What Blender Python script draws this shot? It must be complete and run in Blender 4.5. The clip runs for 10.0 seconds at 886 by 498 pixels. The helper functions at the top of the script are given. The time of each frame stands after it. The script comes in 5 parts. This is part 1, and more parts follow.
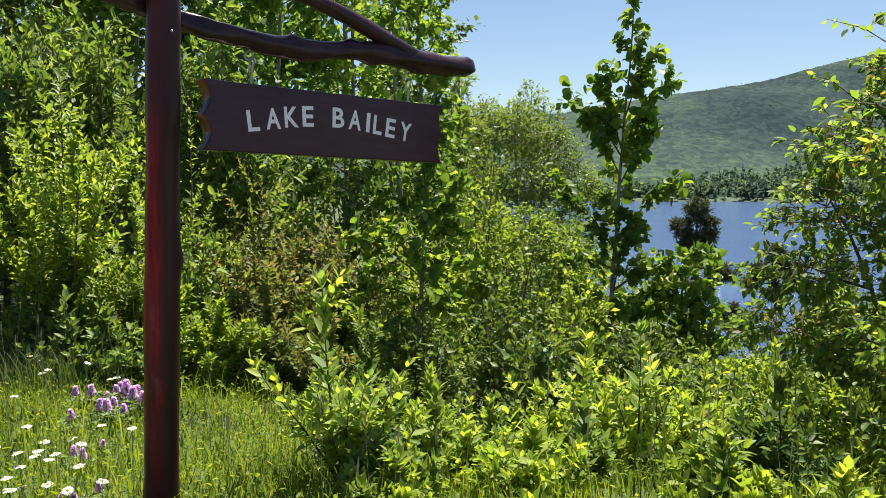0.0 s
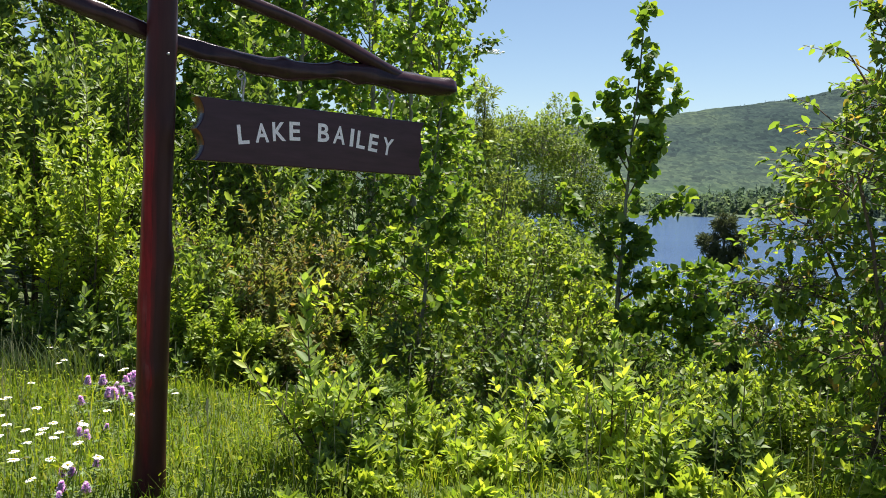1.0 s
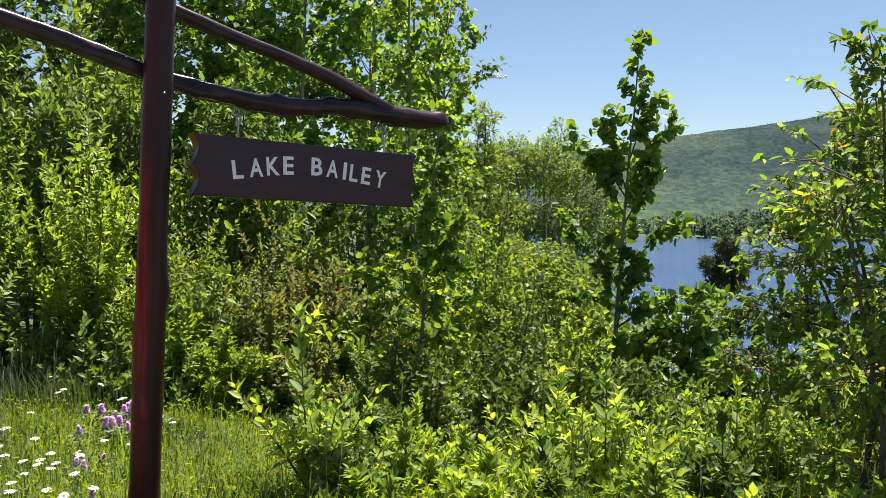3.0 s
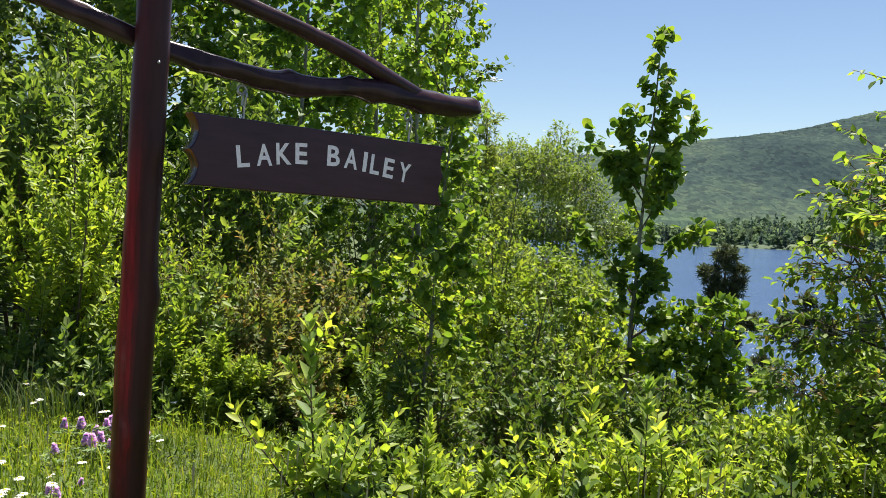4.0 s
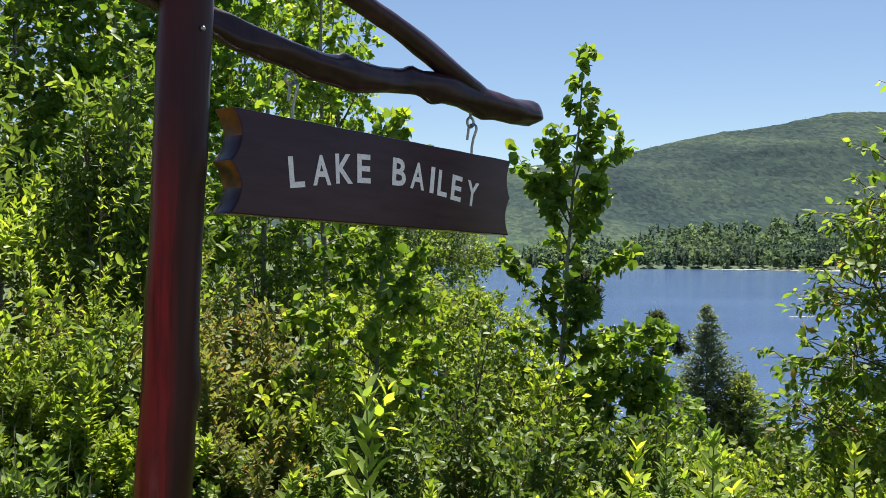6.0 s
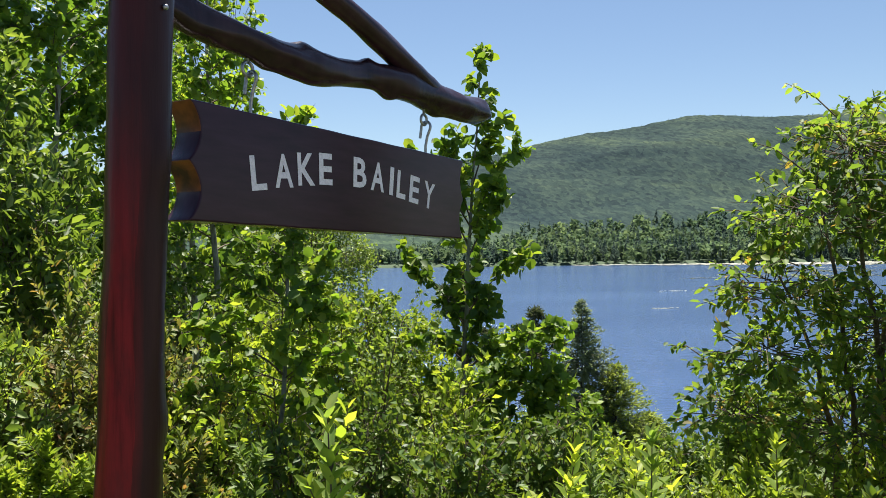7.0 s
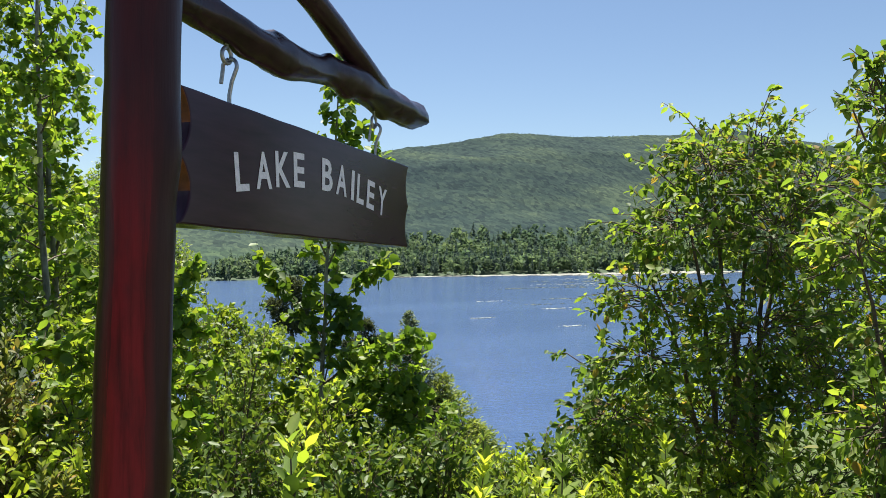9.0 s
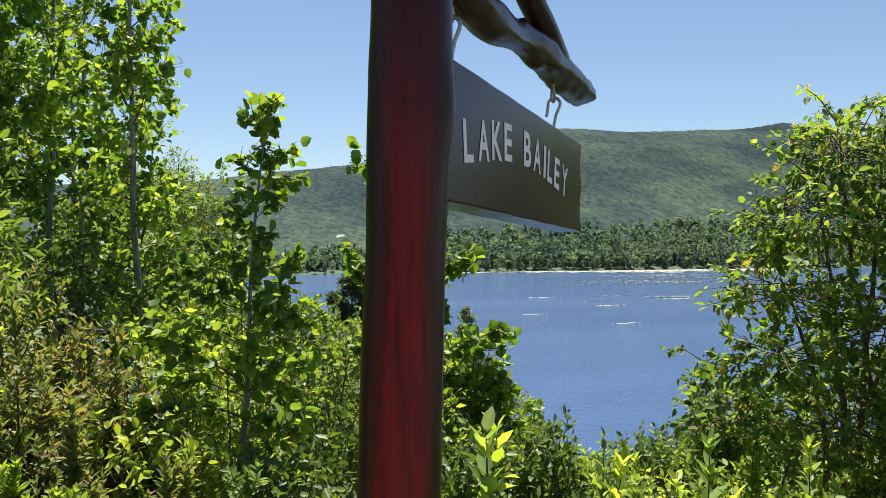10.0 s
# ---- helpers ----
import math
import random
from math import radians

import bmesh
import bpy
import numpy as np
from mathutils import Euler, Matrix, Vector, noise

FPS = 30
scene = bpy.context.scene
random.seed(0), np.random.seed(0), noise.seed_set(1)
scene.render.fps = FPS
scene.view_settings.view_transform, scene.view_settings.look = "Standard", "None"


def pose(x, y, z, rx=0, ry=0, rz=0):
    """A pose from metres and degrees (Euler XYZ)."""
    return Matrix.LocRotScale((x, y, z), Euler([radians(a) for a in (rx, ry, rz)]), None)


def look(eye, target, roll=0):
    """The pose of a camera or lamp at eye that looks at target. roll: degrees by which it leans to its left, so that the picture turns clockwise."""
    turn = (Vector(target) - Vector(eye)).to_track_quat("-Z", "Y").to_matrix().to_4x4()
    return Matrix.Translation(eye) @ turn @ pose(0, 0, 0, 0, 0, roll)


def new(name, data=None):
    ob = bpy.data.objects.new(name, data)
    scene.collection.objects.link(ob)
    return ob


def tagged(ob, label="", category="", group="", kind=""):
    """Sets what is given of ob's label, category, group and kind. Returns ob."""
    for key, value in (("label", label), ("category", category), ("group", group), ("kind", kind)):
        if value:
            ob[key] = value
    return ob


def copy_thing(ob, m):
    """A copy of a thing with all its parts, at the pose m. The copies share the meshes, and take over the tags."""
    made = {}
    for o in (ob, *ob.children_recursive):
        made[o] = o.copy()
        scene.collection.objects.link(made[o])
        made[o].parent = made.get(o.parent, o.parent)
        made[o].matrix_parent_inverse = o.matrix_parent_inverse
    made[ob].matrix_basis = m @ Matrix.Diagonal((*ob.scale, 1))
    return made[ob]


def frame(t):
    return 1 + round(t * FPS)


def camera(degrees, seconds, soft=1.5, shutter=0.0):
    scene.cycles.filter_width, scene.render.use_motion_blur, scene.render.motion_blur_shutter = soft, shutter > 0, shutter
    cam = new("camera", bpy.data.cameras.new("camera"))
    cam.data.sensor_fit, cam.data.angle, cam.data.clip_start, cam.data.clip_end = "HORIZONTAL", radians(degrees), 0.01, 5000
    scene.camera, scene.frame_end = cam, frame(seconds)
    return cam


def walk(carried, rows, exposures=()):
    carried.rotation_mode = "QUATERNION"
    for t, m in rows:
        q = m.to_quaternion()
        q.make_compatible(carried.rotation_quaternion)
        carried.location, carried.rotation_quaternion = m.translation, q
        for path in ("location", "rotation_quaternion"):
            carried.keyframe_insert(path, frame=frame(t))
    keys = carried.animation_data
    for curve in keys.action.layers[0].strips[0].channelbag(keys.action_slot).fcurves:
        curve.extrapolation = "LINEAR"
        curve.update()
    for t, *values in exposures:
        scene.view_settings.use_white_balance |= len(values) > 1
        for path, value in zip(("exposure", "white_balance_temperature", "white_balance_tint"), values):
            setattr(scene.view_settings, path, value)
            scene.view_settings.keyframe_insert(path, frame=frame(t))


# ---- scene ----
cam = camera(58.6, 10.0, soft=0.6)
PATH = [
    (0, (0.207, 0.983, 1.298), (-0.009, 3.861, 1.028), -0),
    (0.5, (0.307, 0.893, 1.305), (0.087, 3.776, 1.074), -0.3),
    (1, (0.494, 0.731, 1.312), (0.162, 3.602, 1.077), 1.2),
    (1.5, (0.526, 0.623, 1.285), (0.184, 3.486, 0.96), 1.4),
    (2, (0.597, 0.608, 1.314), (0.254, 3.463, 0.948), 1),
    (2.5, (0.613, 0.594, 1.351), (0.264, 3.467, 1.143), 0.8),
    (2.7, (0.592, 0.609, 1.356), (0.246, 3.484, 1.196), 0.8),
    (4, (0.329, 1.143, 1.333), (0.01, 4.022, 1.192), 2.1),
    (4.5, (0.039, 1.428, 1.33), (-0.123, 4.321, 1.212), 1.9),
    (5, (-0.142, 1.65, 1.353), (-0.177, 4.549, 1.243), 2.3),
    (5.2, (-0.245, 1.714, 1.351), (-0.213, 4.612, 1.264), 2.7),
    (6.3, (-0.619, 1.979, 1.328), (-0.309, 4.863, 1.301), 0.2),
    (6.5, (-0.639, 2.026, 1.328), (-0.289, 4.904, 1.298), 0.3),
    (7, (-0.806, 2.108, 1.343), (-0.097, 4.92, 1.318), -0.3),
    (7.5, (-0.903, 2.185, 1.338), (0.016, 4.936, 1.311), -0.6),
    (8, (-0.896, 2.261, 1.351), (0.088, 4.988, 1.354), -0.4),
    (8.5, (-0.956, 2.304, 1.346), (0.161, 4.981, 1.357), 0.2),
    (9, (-1.159, 2.348, 1.334), (0.162, 4.93, 1.35), -0.3),
    (9.5, (-1.315, 2.478, 1.328), (-0.041, 5.084, 1.338), -0.3),
    (10, (-1.425, 2.665, 1.301), (-0.274, 5.326, 1.302), 0),
]
walk(cam, [(t, look(eye, target, roll)) for t, eye, target, roll in PATH])

# ---- world, sun, exposure ----
SUN_AZ, SUN_EL = radians(72), radians(66)      # direction towards the sun, from +x turning left
sun_dir = Vector((math.cos(SUN_AZ) * math.cos(SUN_EL), math.sin(SUN_AZ) * math.cos(SUN_EL), math.sin(SUN_EL)))
world = bpy.data.worlds.new("sky")
scene.world = world
world.use_nodes = True
wt = world.node_tree
sky = wt.nodes.new("ShaderNodeTexSky")
sky.sky_type = "NISHITA"
sky.sun_disc = False
sky.sun_elevation = SUN_EL
sky.sun_rotation = radians(90) - SUN_AZ
sky.altitude = 300
sky.air_density, sky.dust_density, sky.ozone_density = 1.0, 0.3, 2.2
wt.links.new(sky.outputs[0], wt.nodes["Background"].inputs[0])
wt.nodes["Background"].inputs[1].default_value = 0.05
sun_data = bpy.data.lights.new("sun", "SUN")
sun_data.energy, sun_data.angle, sun_data.color = 5.0, radians(0.55), (1.0, 0.94, 0.84)
sun_ob = new("sun", sun_data)
sun_ob.matrix_world = look(sun_dir * 50, (0, 0, 0))
scene.view_settings.exposure = 1.3


# ---- materials ----
def material(name):
    m = bpy.data.materials.new(name)
    m.use_nodes = True
    nt = m.node_tree
    return m, nt, nt.nodes["Principled BSDF"], nt.nodes["Material Output"]


def node(nt, kind, **values):
    n = nt.nodes.new(kind)
    for key, v in values.items():
        n.inputs[key.replace("_", " ")].default_value = v
    return n


def noise_tex(nt, scale, detail=4.0, rough=0.6, coords="Object", stretch=None):
    tc = nt.nodes.new("ShaderNodeTexCoord")
    n = node(nt, "ShaderNodeTexNoise", Scale=scale, Detail=detail, Roughness=rough)
    if stretch:
        mp = nt.nodes.new("ShaderNodeMapping")
        mp.inputs["Scale"].default_value = stretch
        nt.links.new(tc.outputs[coords], mp.inputs[0])
        nt.links.new(mp.outputs[0], n.inputs["Vector"])
    else:
        nt.links.new(tc.outputs[coords], n.inputs["Vector"])
    return n


def ramp(nt, source, stops):
    r = nt.nodes.new("ShaderNodeValToRGB")
    while len(r.color_ramp.elements) < len(stops):
        r.color_ramp.elements.new(0.5)
    for e, (p, c) in zip(r.color_ramp.elements, stops):
        e.position, e.color = p, (*c, 1)
    nt.links.new(source, r.inputs[0])
    return r


def mix_colour(nt, factor, a, b, mode="MIX"):
    m = nt.nodes.new("ShaderNodeMix")
    m.data_type, m.blend_type = "RGBA", mode
    for sock, v in ((m.inputs[0], factor), (m.inputs[6], a), (m.inputs[7], b)):
        if isinstance(v, (int, float)):
            sock.default_value = v
        elif isinstance(v, tuple):
            sock.default_value = (*v, 1)
        else:
            nt.links.new(v, sock)
    return m.outputs[2]


def bump(nt, bsdf, height, strength, distance):
    b = node(nt, "ShaderNodeBump", Strength=strength, Distance=distance)
    nt.links.new(height, b.inputs["Height"])
    nt.links.new(b.outputs[0], bsdf.inputs["Normal"])
    return b


def leaf_material(name, stops, glow, share=0.42, rough=0.5, patch=0.6, single=False, sheen=0.3):
    """Leaf: per-leaf colour, patches of lighter and darker growth, light passing through the blade."""
    m, nt, bsdf, out = material(name)
    geo = nt.nodes.new("ShaderNodeNewGeometry")
    info = nt.nodes.new("ShaderNodeObjectInfo")
    stops = [(p, (r * 1.13, g * 1.12, b * 1.45)) for p, (r, g, b) in stops] if sheen else stops
    cr = ramp(nt, info.outputs["Random"] if single else geo.outputs["Random Per Island"], stops)
    big = noise_tex(nt, patch, 2.0, 0.5)
    tone = ramp(nt, big.outputs["Fac"], [(0.36, (0.62, 0.67, 0.72)), (0.64, (1.52, 1.43, 1.25))])
    col = mix_colour(nt, 0.8, cr.outputs[0], tone.outputs[0], "MULTIPLY")
    nt.links.new(col, bsdf.inputs["Base Color"])
    bsdf.inputs["Roughness"].default_value = rough
    bsdf.inputs["Specular IOR Level"].default_value = sheen
    tr = nt.nodes.new("ShaderNodeBsdfTranslucent")
    tcol = mix_colour(nt, 1.0, col, glow, "MULTIPLY")
    nt.links.new(tcol, tr.inputs[0])
    mx = nt.nodes.new("ShaderNodeMixShader")
    mx.inputs[0].default_value = share * 0.95
    nt.links.new(bsdf.outputs[0], mx.inputs[1])
    nt.links.new(tr.outputs[0], mx.inputs[2])
    nt.links.new(mx.outputs[0], out.inputs[0])
    return m


GLOW = (1.72, 1.65, 0.62)
SHRUB = [(0, (0.11, 0.175, 0.026)), (0.5, (0.19, 0.27, 0.035)), (1, (0.3, 0.36, 0.052))]
M_SHRUB = leaf_material("shrub_leaf", SHRUB, GLOW, 0.5)
M_SHRUB_LEAF = leaf_material("single_shrub_leaf", [(0, (0.15, 0.24, 0.045)), (0.5, (0.205, 0.29, 0.055)), (1, (0.27, 0.34, 0.07))], (1.5, 1.5, 0.65), 0.54, single=True)
M_WOOD = leaf_material("wood_aspen_leaf", [(0, (0.06, 0.125, 0.022)), (0.6, (0.105, 0.19, 0.028)), (1, (0.19, 0.265, 0.04))], GLOW, 0.48)
M_BRIGHT = leaf_material("bright_shrub_leaf", [(0, (0.15, 0.235, 0.032)), (0.5, (0.23, 0.31, 0.042)), (1, (0.36, 0.41, 0.065))], GLOW, 0.56)
M_YOUNG_LIT = leaf_material("young_lit_aspen_leaf", [(0, (0.07, 0.135, 0.022)), (0.6, (0.13, 0.215, 0.03)), (1, (0.24, 0.3, 0.045))], GLOW, 0.52)
M_ASPEN = leaf_material("aspen_leaf", [(0, (0.06, 0.12, 0.02)), (0.6, (0.105, 0.18, 0.026)), (1, (0.2, 0.265, 0.036))], GLOW, 0.45)
M_DARK = leaf_material("dogwood_shade_leaf", [(0, (0.05, 0.095, 0.02)), (0.7, (0.088, 0.145, 0.026)), (1, (0.17, 0.22, 0.04))], GLOW, 0.36, 0.5)
M_WILLOW = leaf_material("willow_leaf", [(0, (0.075, 0.13, 0.028)), (0.6, (0.13, 0.2, 0.038)), (1, (0.22, 0.29, 0.065))], GLOW, 0.45)
M_CHERRY = leaf_material("cherry_leaf", [(0, (0.072, 0.132, 0.026)), (0.6, (0.13, 0.205, 0.035)), (0.93, (0.21, 0.265, 0.05)), (0.985, (0.29, 0.2, 0.055))], GLOW, 0.58, 0.55)
M_BIRCH = leaf_material("birch_leaf", [(0, (0.085, 0.145, 0.03)), (1, (0.175, 0.24, 0.048))], (1.8, 1.7, 0.6), 0.45, 0.5, 0.35)
M_RUSSET = leaf_material("russet_leaf", [(0, (0.1, 0.145, 0.035)), (0.6, (0.15, 0.18, 0.045)), (0.9, (0.2, 0.185, 0.058)), (1, (0.25, 0.15, 0.06))], (1.8, 1.65, 0.7), 0.45)
M_NEEDLE = leaf_material("needles", [(0, (0.09, 0.125, 0.075)), (1, (0.17, 0.21, 0.12))], (1.5, 1.5, 0.9), 0.42, 0.55)
M_PINE = leaf_material("pine_needles", [(0, (0.04, 0.055, 0.03)), (1, (0.07, 0.085, 0.04))], (1.5, 1.5, 0.9), 0.35, 0.55)
M_CEDAR = leaf_material("cedar_spray", [(0, (0.1, 0.145, 0.04)), (1, (0.19, 0.245, 0.06))], (1.8, 1.7, 0.7), 0.5, 0.55)
M_SHADED_SEDGE = leaf_material("shaded_sedge_blade", [(0, (0.025, 0.05, 0.012)), (0.7, (0.045, 0.078, 0.017)), (1, (0.1, 0.12, 0.035))], (1.6, 1.5, 0.6), 0.35, 0.6, 1.5)
M_GRASS = leaf_material("grass_blade", [(0, (0.066, 0.118, 0.012)), (0.6, (0.125, 0.185, 0.02)), (1, (0.21, 0.225, 0.04))], (1.8, 1.7, 0.5), 0.45, 0.6, 1.5, sheen=0.08)


M_HERB = leaf_material("meadow_herb_leaf", [(0, (0.075, 0.13, 0.014)), (0.6, (0.14, 0.2, 0.022)), (1, (0.21, 0.24, 0.032))], (1.8, 1.7, 0.5), 0.45, 0.6, 1.5, sheen=0.1)


def bark_material(name, dark, light, scale):
    m, nt, bsdf, out = material(name)
    n = noise_tex(nt, scale, 6, 0.7, stretch=(1, 1, 0.3))
    r = ramp(nt, n.outputs["Fac"], [(0.35, dark), (0.65, light)])
    nt.links.new(r.outputs[0], bsdf.inputs["Base Color"])
    bsdf.inputs["Roughness"].default_value = 0.85
    bump(nt, bsdf, n.outputs["Fac"], 0.5, 0.01)
    return m


M_BARK = bark_material("bark_grey", (0.09, 0.085, 0.07), (0.3, 0.3, 0.25), 18)
M_TWIG = bark_material("bark_brown", (0.05, 0.035, 0.025), (0.16, 0.12, 0.085), 30)
M_PINEBARK = bark_material("bark_pine", (0.03, 0.024, 0.02), (0.1, 0.08, 0.065), 12)


def stain_material(name, base, red, gloss, stripe, sheen=0.2):
    """Dark brown log stain in streaks along the grain; on the post, red on one side with a pale streak."""
    m, nt, bsdf, out = material(name)
    n = noise_tex(nt, 9, 6, 0.65, stretch=(1, 1, 0.12))
    fine = noise_tex(nt, 60, 5, 0.7, stretch=(1, 1, 0.05))
    c = ramp(nt, n.outputs["Fac"], [(0.3, tuple(v * 0.5 for v in base)), (0.55, base), (0.8, tuple(v * 1.7 for v in base))]).outputs[0]
    if stripe:
        tc = nt.nodes.new("ShaderNodeTexCoord")

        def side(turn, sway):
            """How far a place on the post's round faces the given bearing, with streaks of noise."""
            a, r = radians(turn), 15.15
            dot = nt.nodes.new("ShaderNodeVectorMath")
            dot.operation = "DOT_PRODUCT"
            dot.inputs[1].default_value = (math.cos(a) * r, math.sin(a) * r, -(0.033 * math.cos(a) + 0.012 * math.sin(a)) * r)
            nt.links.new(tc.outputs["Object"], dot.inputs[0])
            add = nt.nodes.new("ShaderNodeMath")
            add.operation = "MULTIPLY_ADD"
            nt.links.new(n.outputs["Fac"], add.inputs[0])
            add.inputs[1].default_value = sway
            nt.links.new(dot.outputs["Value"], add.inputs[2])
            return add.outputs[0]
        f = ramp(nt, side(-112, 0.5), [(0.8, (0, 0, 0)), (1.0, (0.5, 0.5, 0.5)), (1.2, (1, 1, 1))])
        sep = nt.nodes.new("ShaderNodeSeparateXYZ")
        nt.links.new(tc.outputs["Object"], sep.inputs[0])
        half = nt.nodes.new("ShaderNodeMath")
        half.operation = "MULTIPLY_ADD"
        nt.links.new(sep.outputs[2], half.inputs[0])
        half.inputs[1].default_value, half.inputs[2].default_value = 0.5, -0.15
        wav = nt.nodes.new("ShaderNodeMath")
        wav.operation = "MULTIPLY_ADD"
        nt.links.new(n.outputs["Fac"], wav.inputs[0])
        wav.inputs[1].default_value = 0.3
        nt.links.new(half.outputs[0], wav.inputs[2])
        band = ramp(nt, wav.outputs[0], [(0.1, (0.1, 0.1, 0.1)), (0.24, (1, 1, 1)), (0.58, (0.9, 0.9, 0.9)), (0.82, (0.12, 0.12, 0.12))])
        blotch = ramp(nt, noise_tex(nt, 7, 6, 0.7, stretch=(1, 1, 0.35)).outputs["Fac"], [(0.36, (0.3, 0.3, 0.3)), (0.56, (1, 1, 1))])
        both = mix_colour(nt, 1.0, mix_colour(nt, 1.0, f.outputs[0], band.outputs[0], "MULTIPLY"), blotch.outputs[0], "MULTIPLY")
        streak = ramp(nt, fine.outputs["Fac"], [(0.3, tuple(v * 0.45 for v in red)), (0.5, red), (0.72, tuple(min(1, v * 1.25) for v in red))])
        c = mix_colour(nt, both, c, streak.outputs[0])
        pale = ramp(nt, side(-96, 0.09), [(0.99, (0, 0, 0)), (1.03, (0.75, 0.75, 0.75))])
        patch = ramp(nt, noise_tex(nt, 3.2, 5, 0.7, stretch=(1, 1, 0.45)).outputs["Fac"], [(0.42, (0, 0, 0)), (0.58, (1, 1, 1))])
        pale_streak = mix_colour(nt, 1.0, mix_colour(nt, 1.0, pale.outputs[0], patch.outputs[0], "MULTIPLY"), band.outputs[0], "MULTIPLY")
        c = mix_colour(nt, pale_streak, c, (0.24, 0.085, 0.085))
    nt.links.new(c, bsdf.inputs["Base Color"])
    bsdf.inputs["Roughness"].default_value = gloss
    bsdf.inputs["Specular IOR Level"].default_value = sheen
    bump(nt, bsdf, fine.outputs["Fac"], 0.3, 0.003)
    return m


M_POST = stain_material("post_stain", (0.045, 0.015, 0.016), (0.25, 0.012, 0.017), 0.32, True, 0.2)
M_ARM = stain_material("arm_stain", (0.036, 0.016, 0.021), (0.1, 0.02, 0.015), 0.22, False, 0.28)

m, nt, bsdf, out = material("board_stain")
n1 = noise_tex(nt, 5, 5, 0.6, stretch=(1, 6, 14))
c1 = ramp(nt, n1.outputs["Fac"], [(0.3, (0.032, 0.012, 0.023)), (0.7, (0.056, 0.022, 0.04))])
nt.links.new(c1.outputs[0], bsdf.inputs["Base Color"])
bsdf.inputs["Roughness"].default_value = 0.2
bsdf.inputs["Specular IOR Level"].default_value = 0.24
bump(nt, bsdf, n1.outputs["Fac"], 0.2, 0.002)
M_BOARD = m

m, nt, bsdf, out = material("carved_end")
bsdf.inputs["Specular IOR Level"].default_value = 0.2
n1 = noise_tex(nt, 14, 4, 0.6)
c1 = ramp(nt, n1.outputs["Fac"], [(0.36, (0.06, 0.025, 0.018)), (0.6, (0.24, 0.08, 0.028))])
nt.links.new(c1.outputs[0], bsdf.inputs["Base Color"])
bsdf.inputs["Roughness"].default_value = 0.35
M_CARVED = m

m, nt, bsdf, out = material("letter_paint")
n1 = noise_tex(nt, 90, 4, 0.7)
c1 = ramp(nt, n1.outputs["Fac"], [(0.3, (0.7, 0.63, 0.69)), (0.55, (0.95, 0.87, 0.93))])
nt.links.new(c1.outputs[0], bsdf.inputs["Base Color"])
bsdf.inputs["Roughness"].default_value = 0.6
M_LETTER = m

m, nt, bsdf, out = material("galvanised_steel")
n1 = noise_tex(nt, 120, 3, 0.6)
c1 = ramp(nt, n1.outputs["Fac"], [(0.3, (0.28, 0.28, 0.29)), (0.7, (0.5, 0.5, 0.52))])
nt.links.new(c1.outputs[0], bsdf.inputs["Base Color"])
bsdf.inputs["Metallic"].default_value, bsdf.inputs["Roughness"].default_value = 0.9, 0.4
M_STEEL = m

m, nt, bsdf, out = material("soil")
n1 = noise_tex(nt, 3, 6, 0.7)
c1 = ramp(nt, n1.outputs["Fac"], [(0.3, (0.035, 0.045, 0.012)), (0.55, (0.055, 0.085, 0.016)), (0.75, (0.085, 0.1, 0.025))])
tc = nt.nodes.new("ShaderNodeTexCoord")
sep = nt.nodes.new("ShaderNodeSeparateXYZ")
nt.links.new(tc.outputs["Object"], sep.inputs[0])
far = nt.nodes.new("ShaderNodeMath")
far.operation = "GREATER_THAN"
far.inputs[1].default_value = 626
nt.links.new(sep.outputs[1], far.inputs[0])
edge = node(nt, "ShaderNodeMath")
edge.operation = "MULTIPLY_ADD"
nt.links.new(n1.outputs["Fac"], edge.inputs[0])
edge.inputs[1].default_value = 1.6
nt.links.new(sep.outputs[1], edge.inputs[2])
# unseen gravel, added round the camera to bounce neutral light onto the sign
grit = noise_tex(nt, 45, 5, 0.75)
bounce_gravel = ramp(nt, grit.outputs["Fac"], [(0.35, (0.08, 0.072, 0.06)), (0.55, (0.14, 0.13, 0.11)), (0.7, (0.21, 0.2, 0.175))])
gravel_mask = ramp(nt, edge.outputs[0], [(0.0, (1, 1, 1)), (1.0, (0, 0, 0))])
span = nt.nodes.new("ShaderNodeMapRange")
span.inputs[1].default_value, span.inputs[2].default_value = 2.9, 3.5
nt.links.new(edge.outputs[0], span.inputs[0])
nt.links.new(span.outputs[0], gravel_mask.inputs[0])
near_soil = mix_colour(nt, gravel_mask.outputs[0], c1.outputs[0], bounce_gravel.outputs[0])
nt.links.new(mix_colour(nt, far.outputs[0], near_soil, (0.045, 0.075, 0.036)), bsdf.inputs["Base Color"])
bsdf.inputs["Roughness"].default_value = 0.95
bump(nt, bsdf, n1.outputs["Fac"], 0.6, 0.05)
M_SOIL = m

m, nt, bsdf, out = material("lake_water")
n1 = noise_tex(nt, 1.1, 5, 0.65, stretch=(0.45, 1.0, 1))
n2 = noise_tex(nt, 0.02, 3, 0.6, stretch=(0.35, 1.0, 1))
c1 = ramp(nt, n2.outputs["Fac"], [(0.35, (0.048, 0.088, 0.19)), (0.7, (0.066, 0.116, 0.235))])
nt.links.new(c1.outputs[0], bsdf.inputs["Base Color"])
bsdf.inputs["Roughness"].default_value = 0.12
bsdf.inputs["IOR"].default_value = 1.33
bump(nt, bsdf, n1.outputs["Fac"], 1.0, 0.35)
M_WATER = m


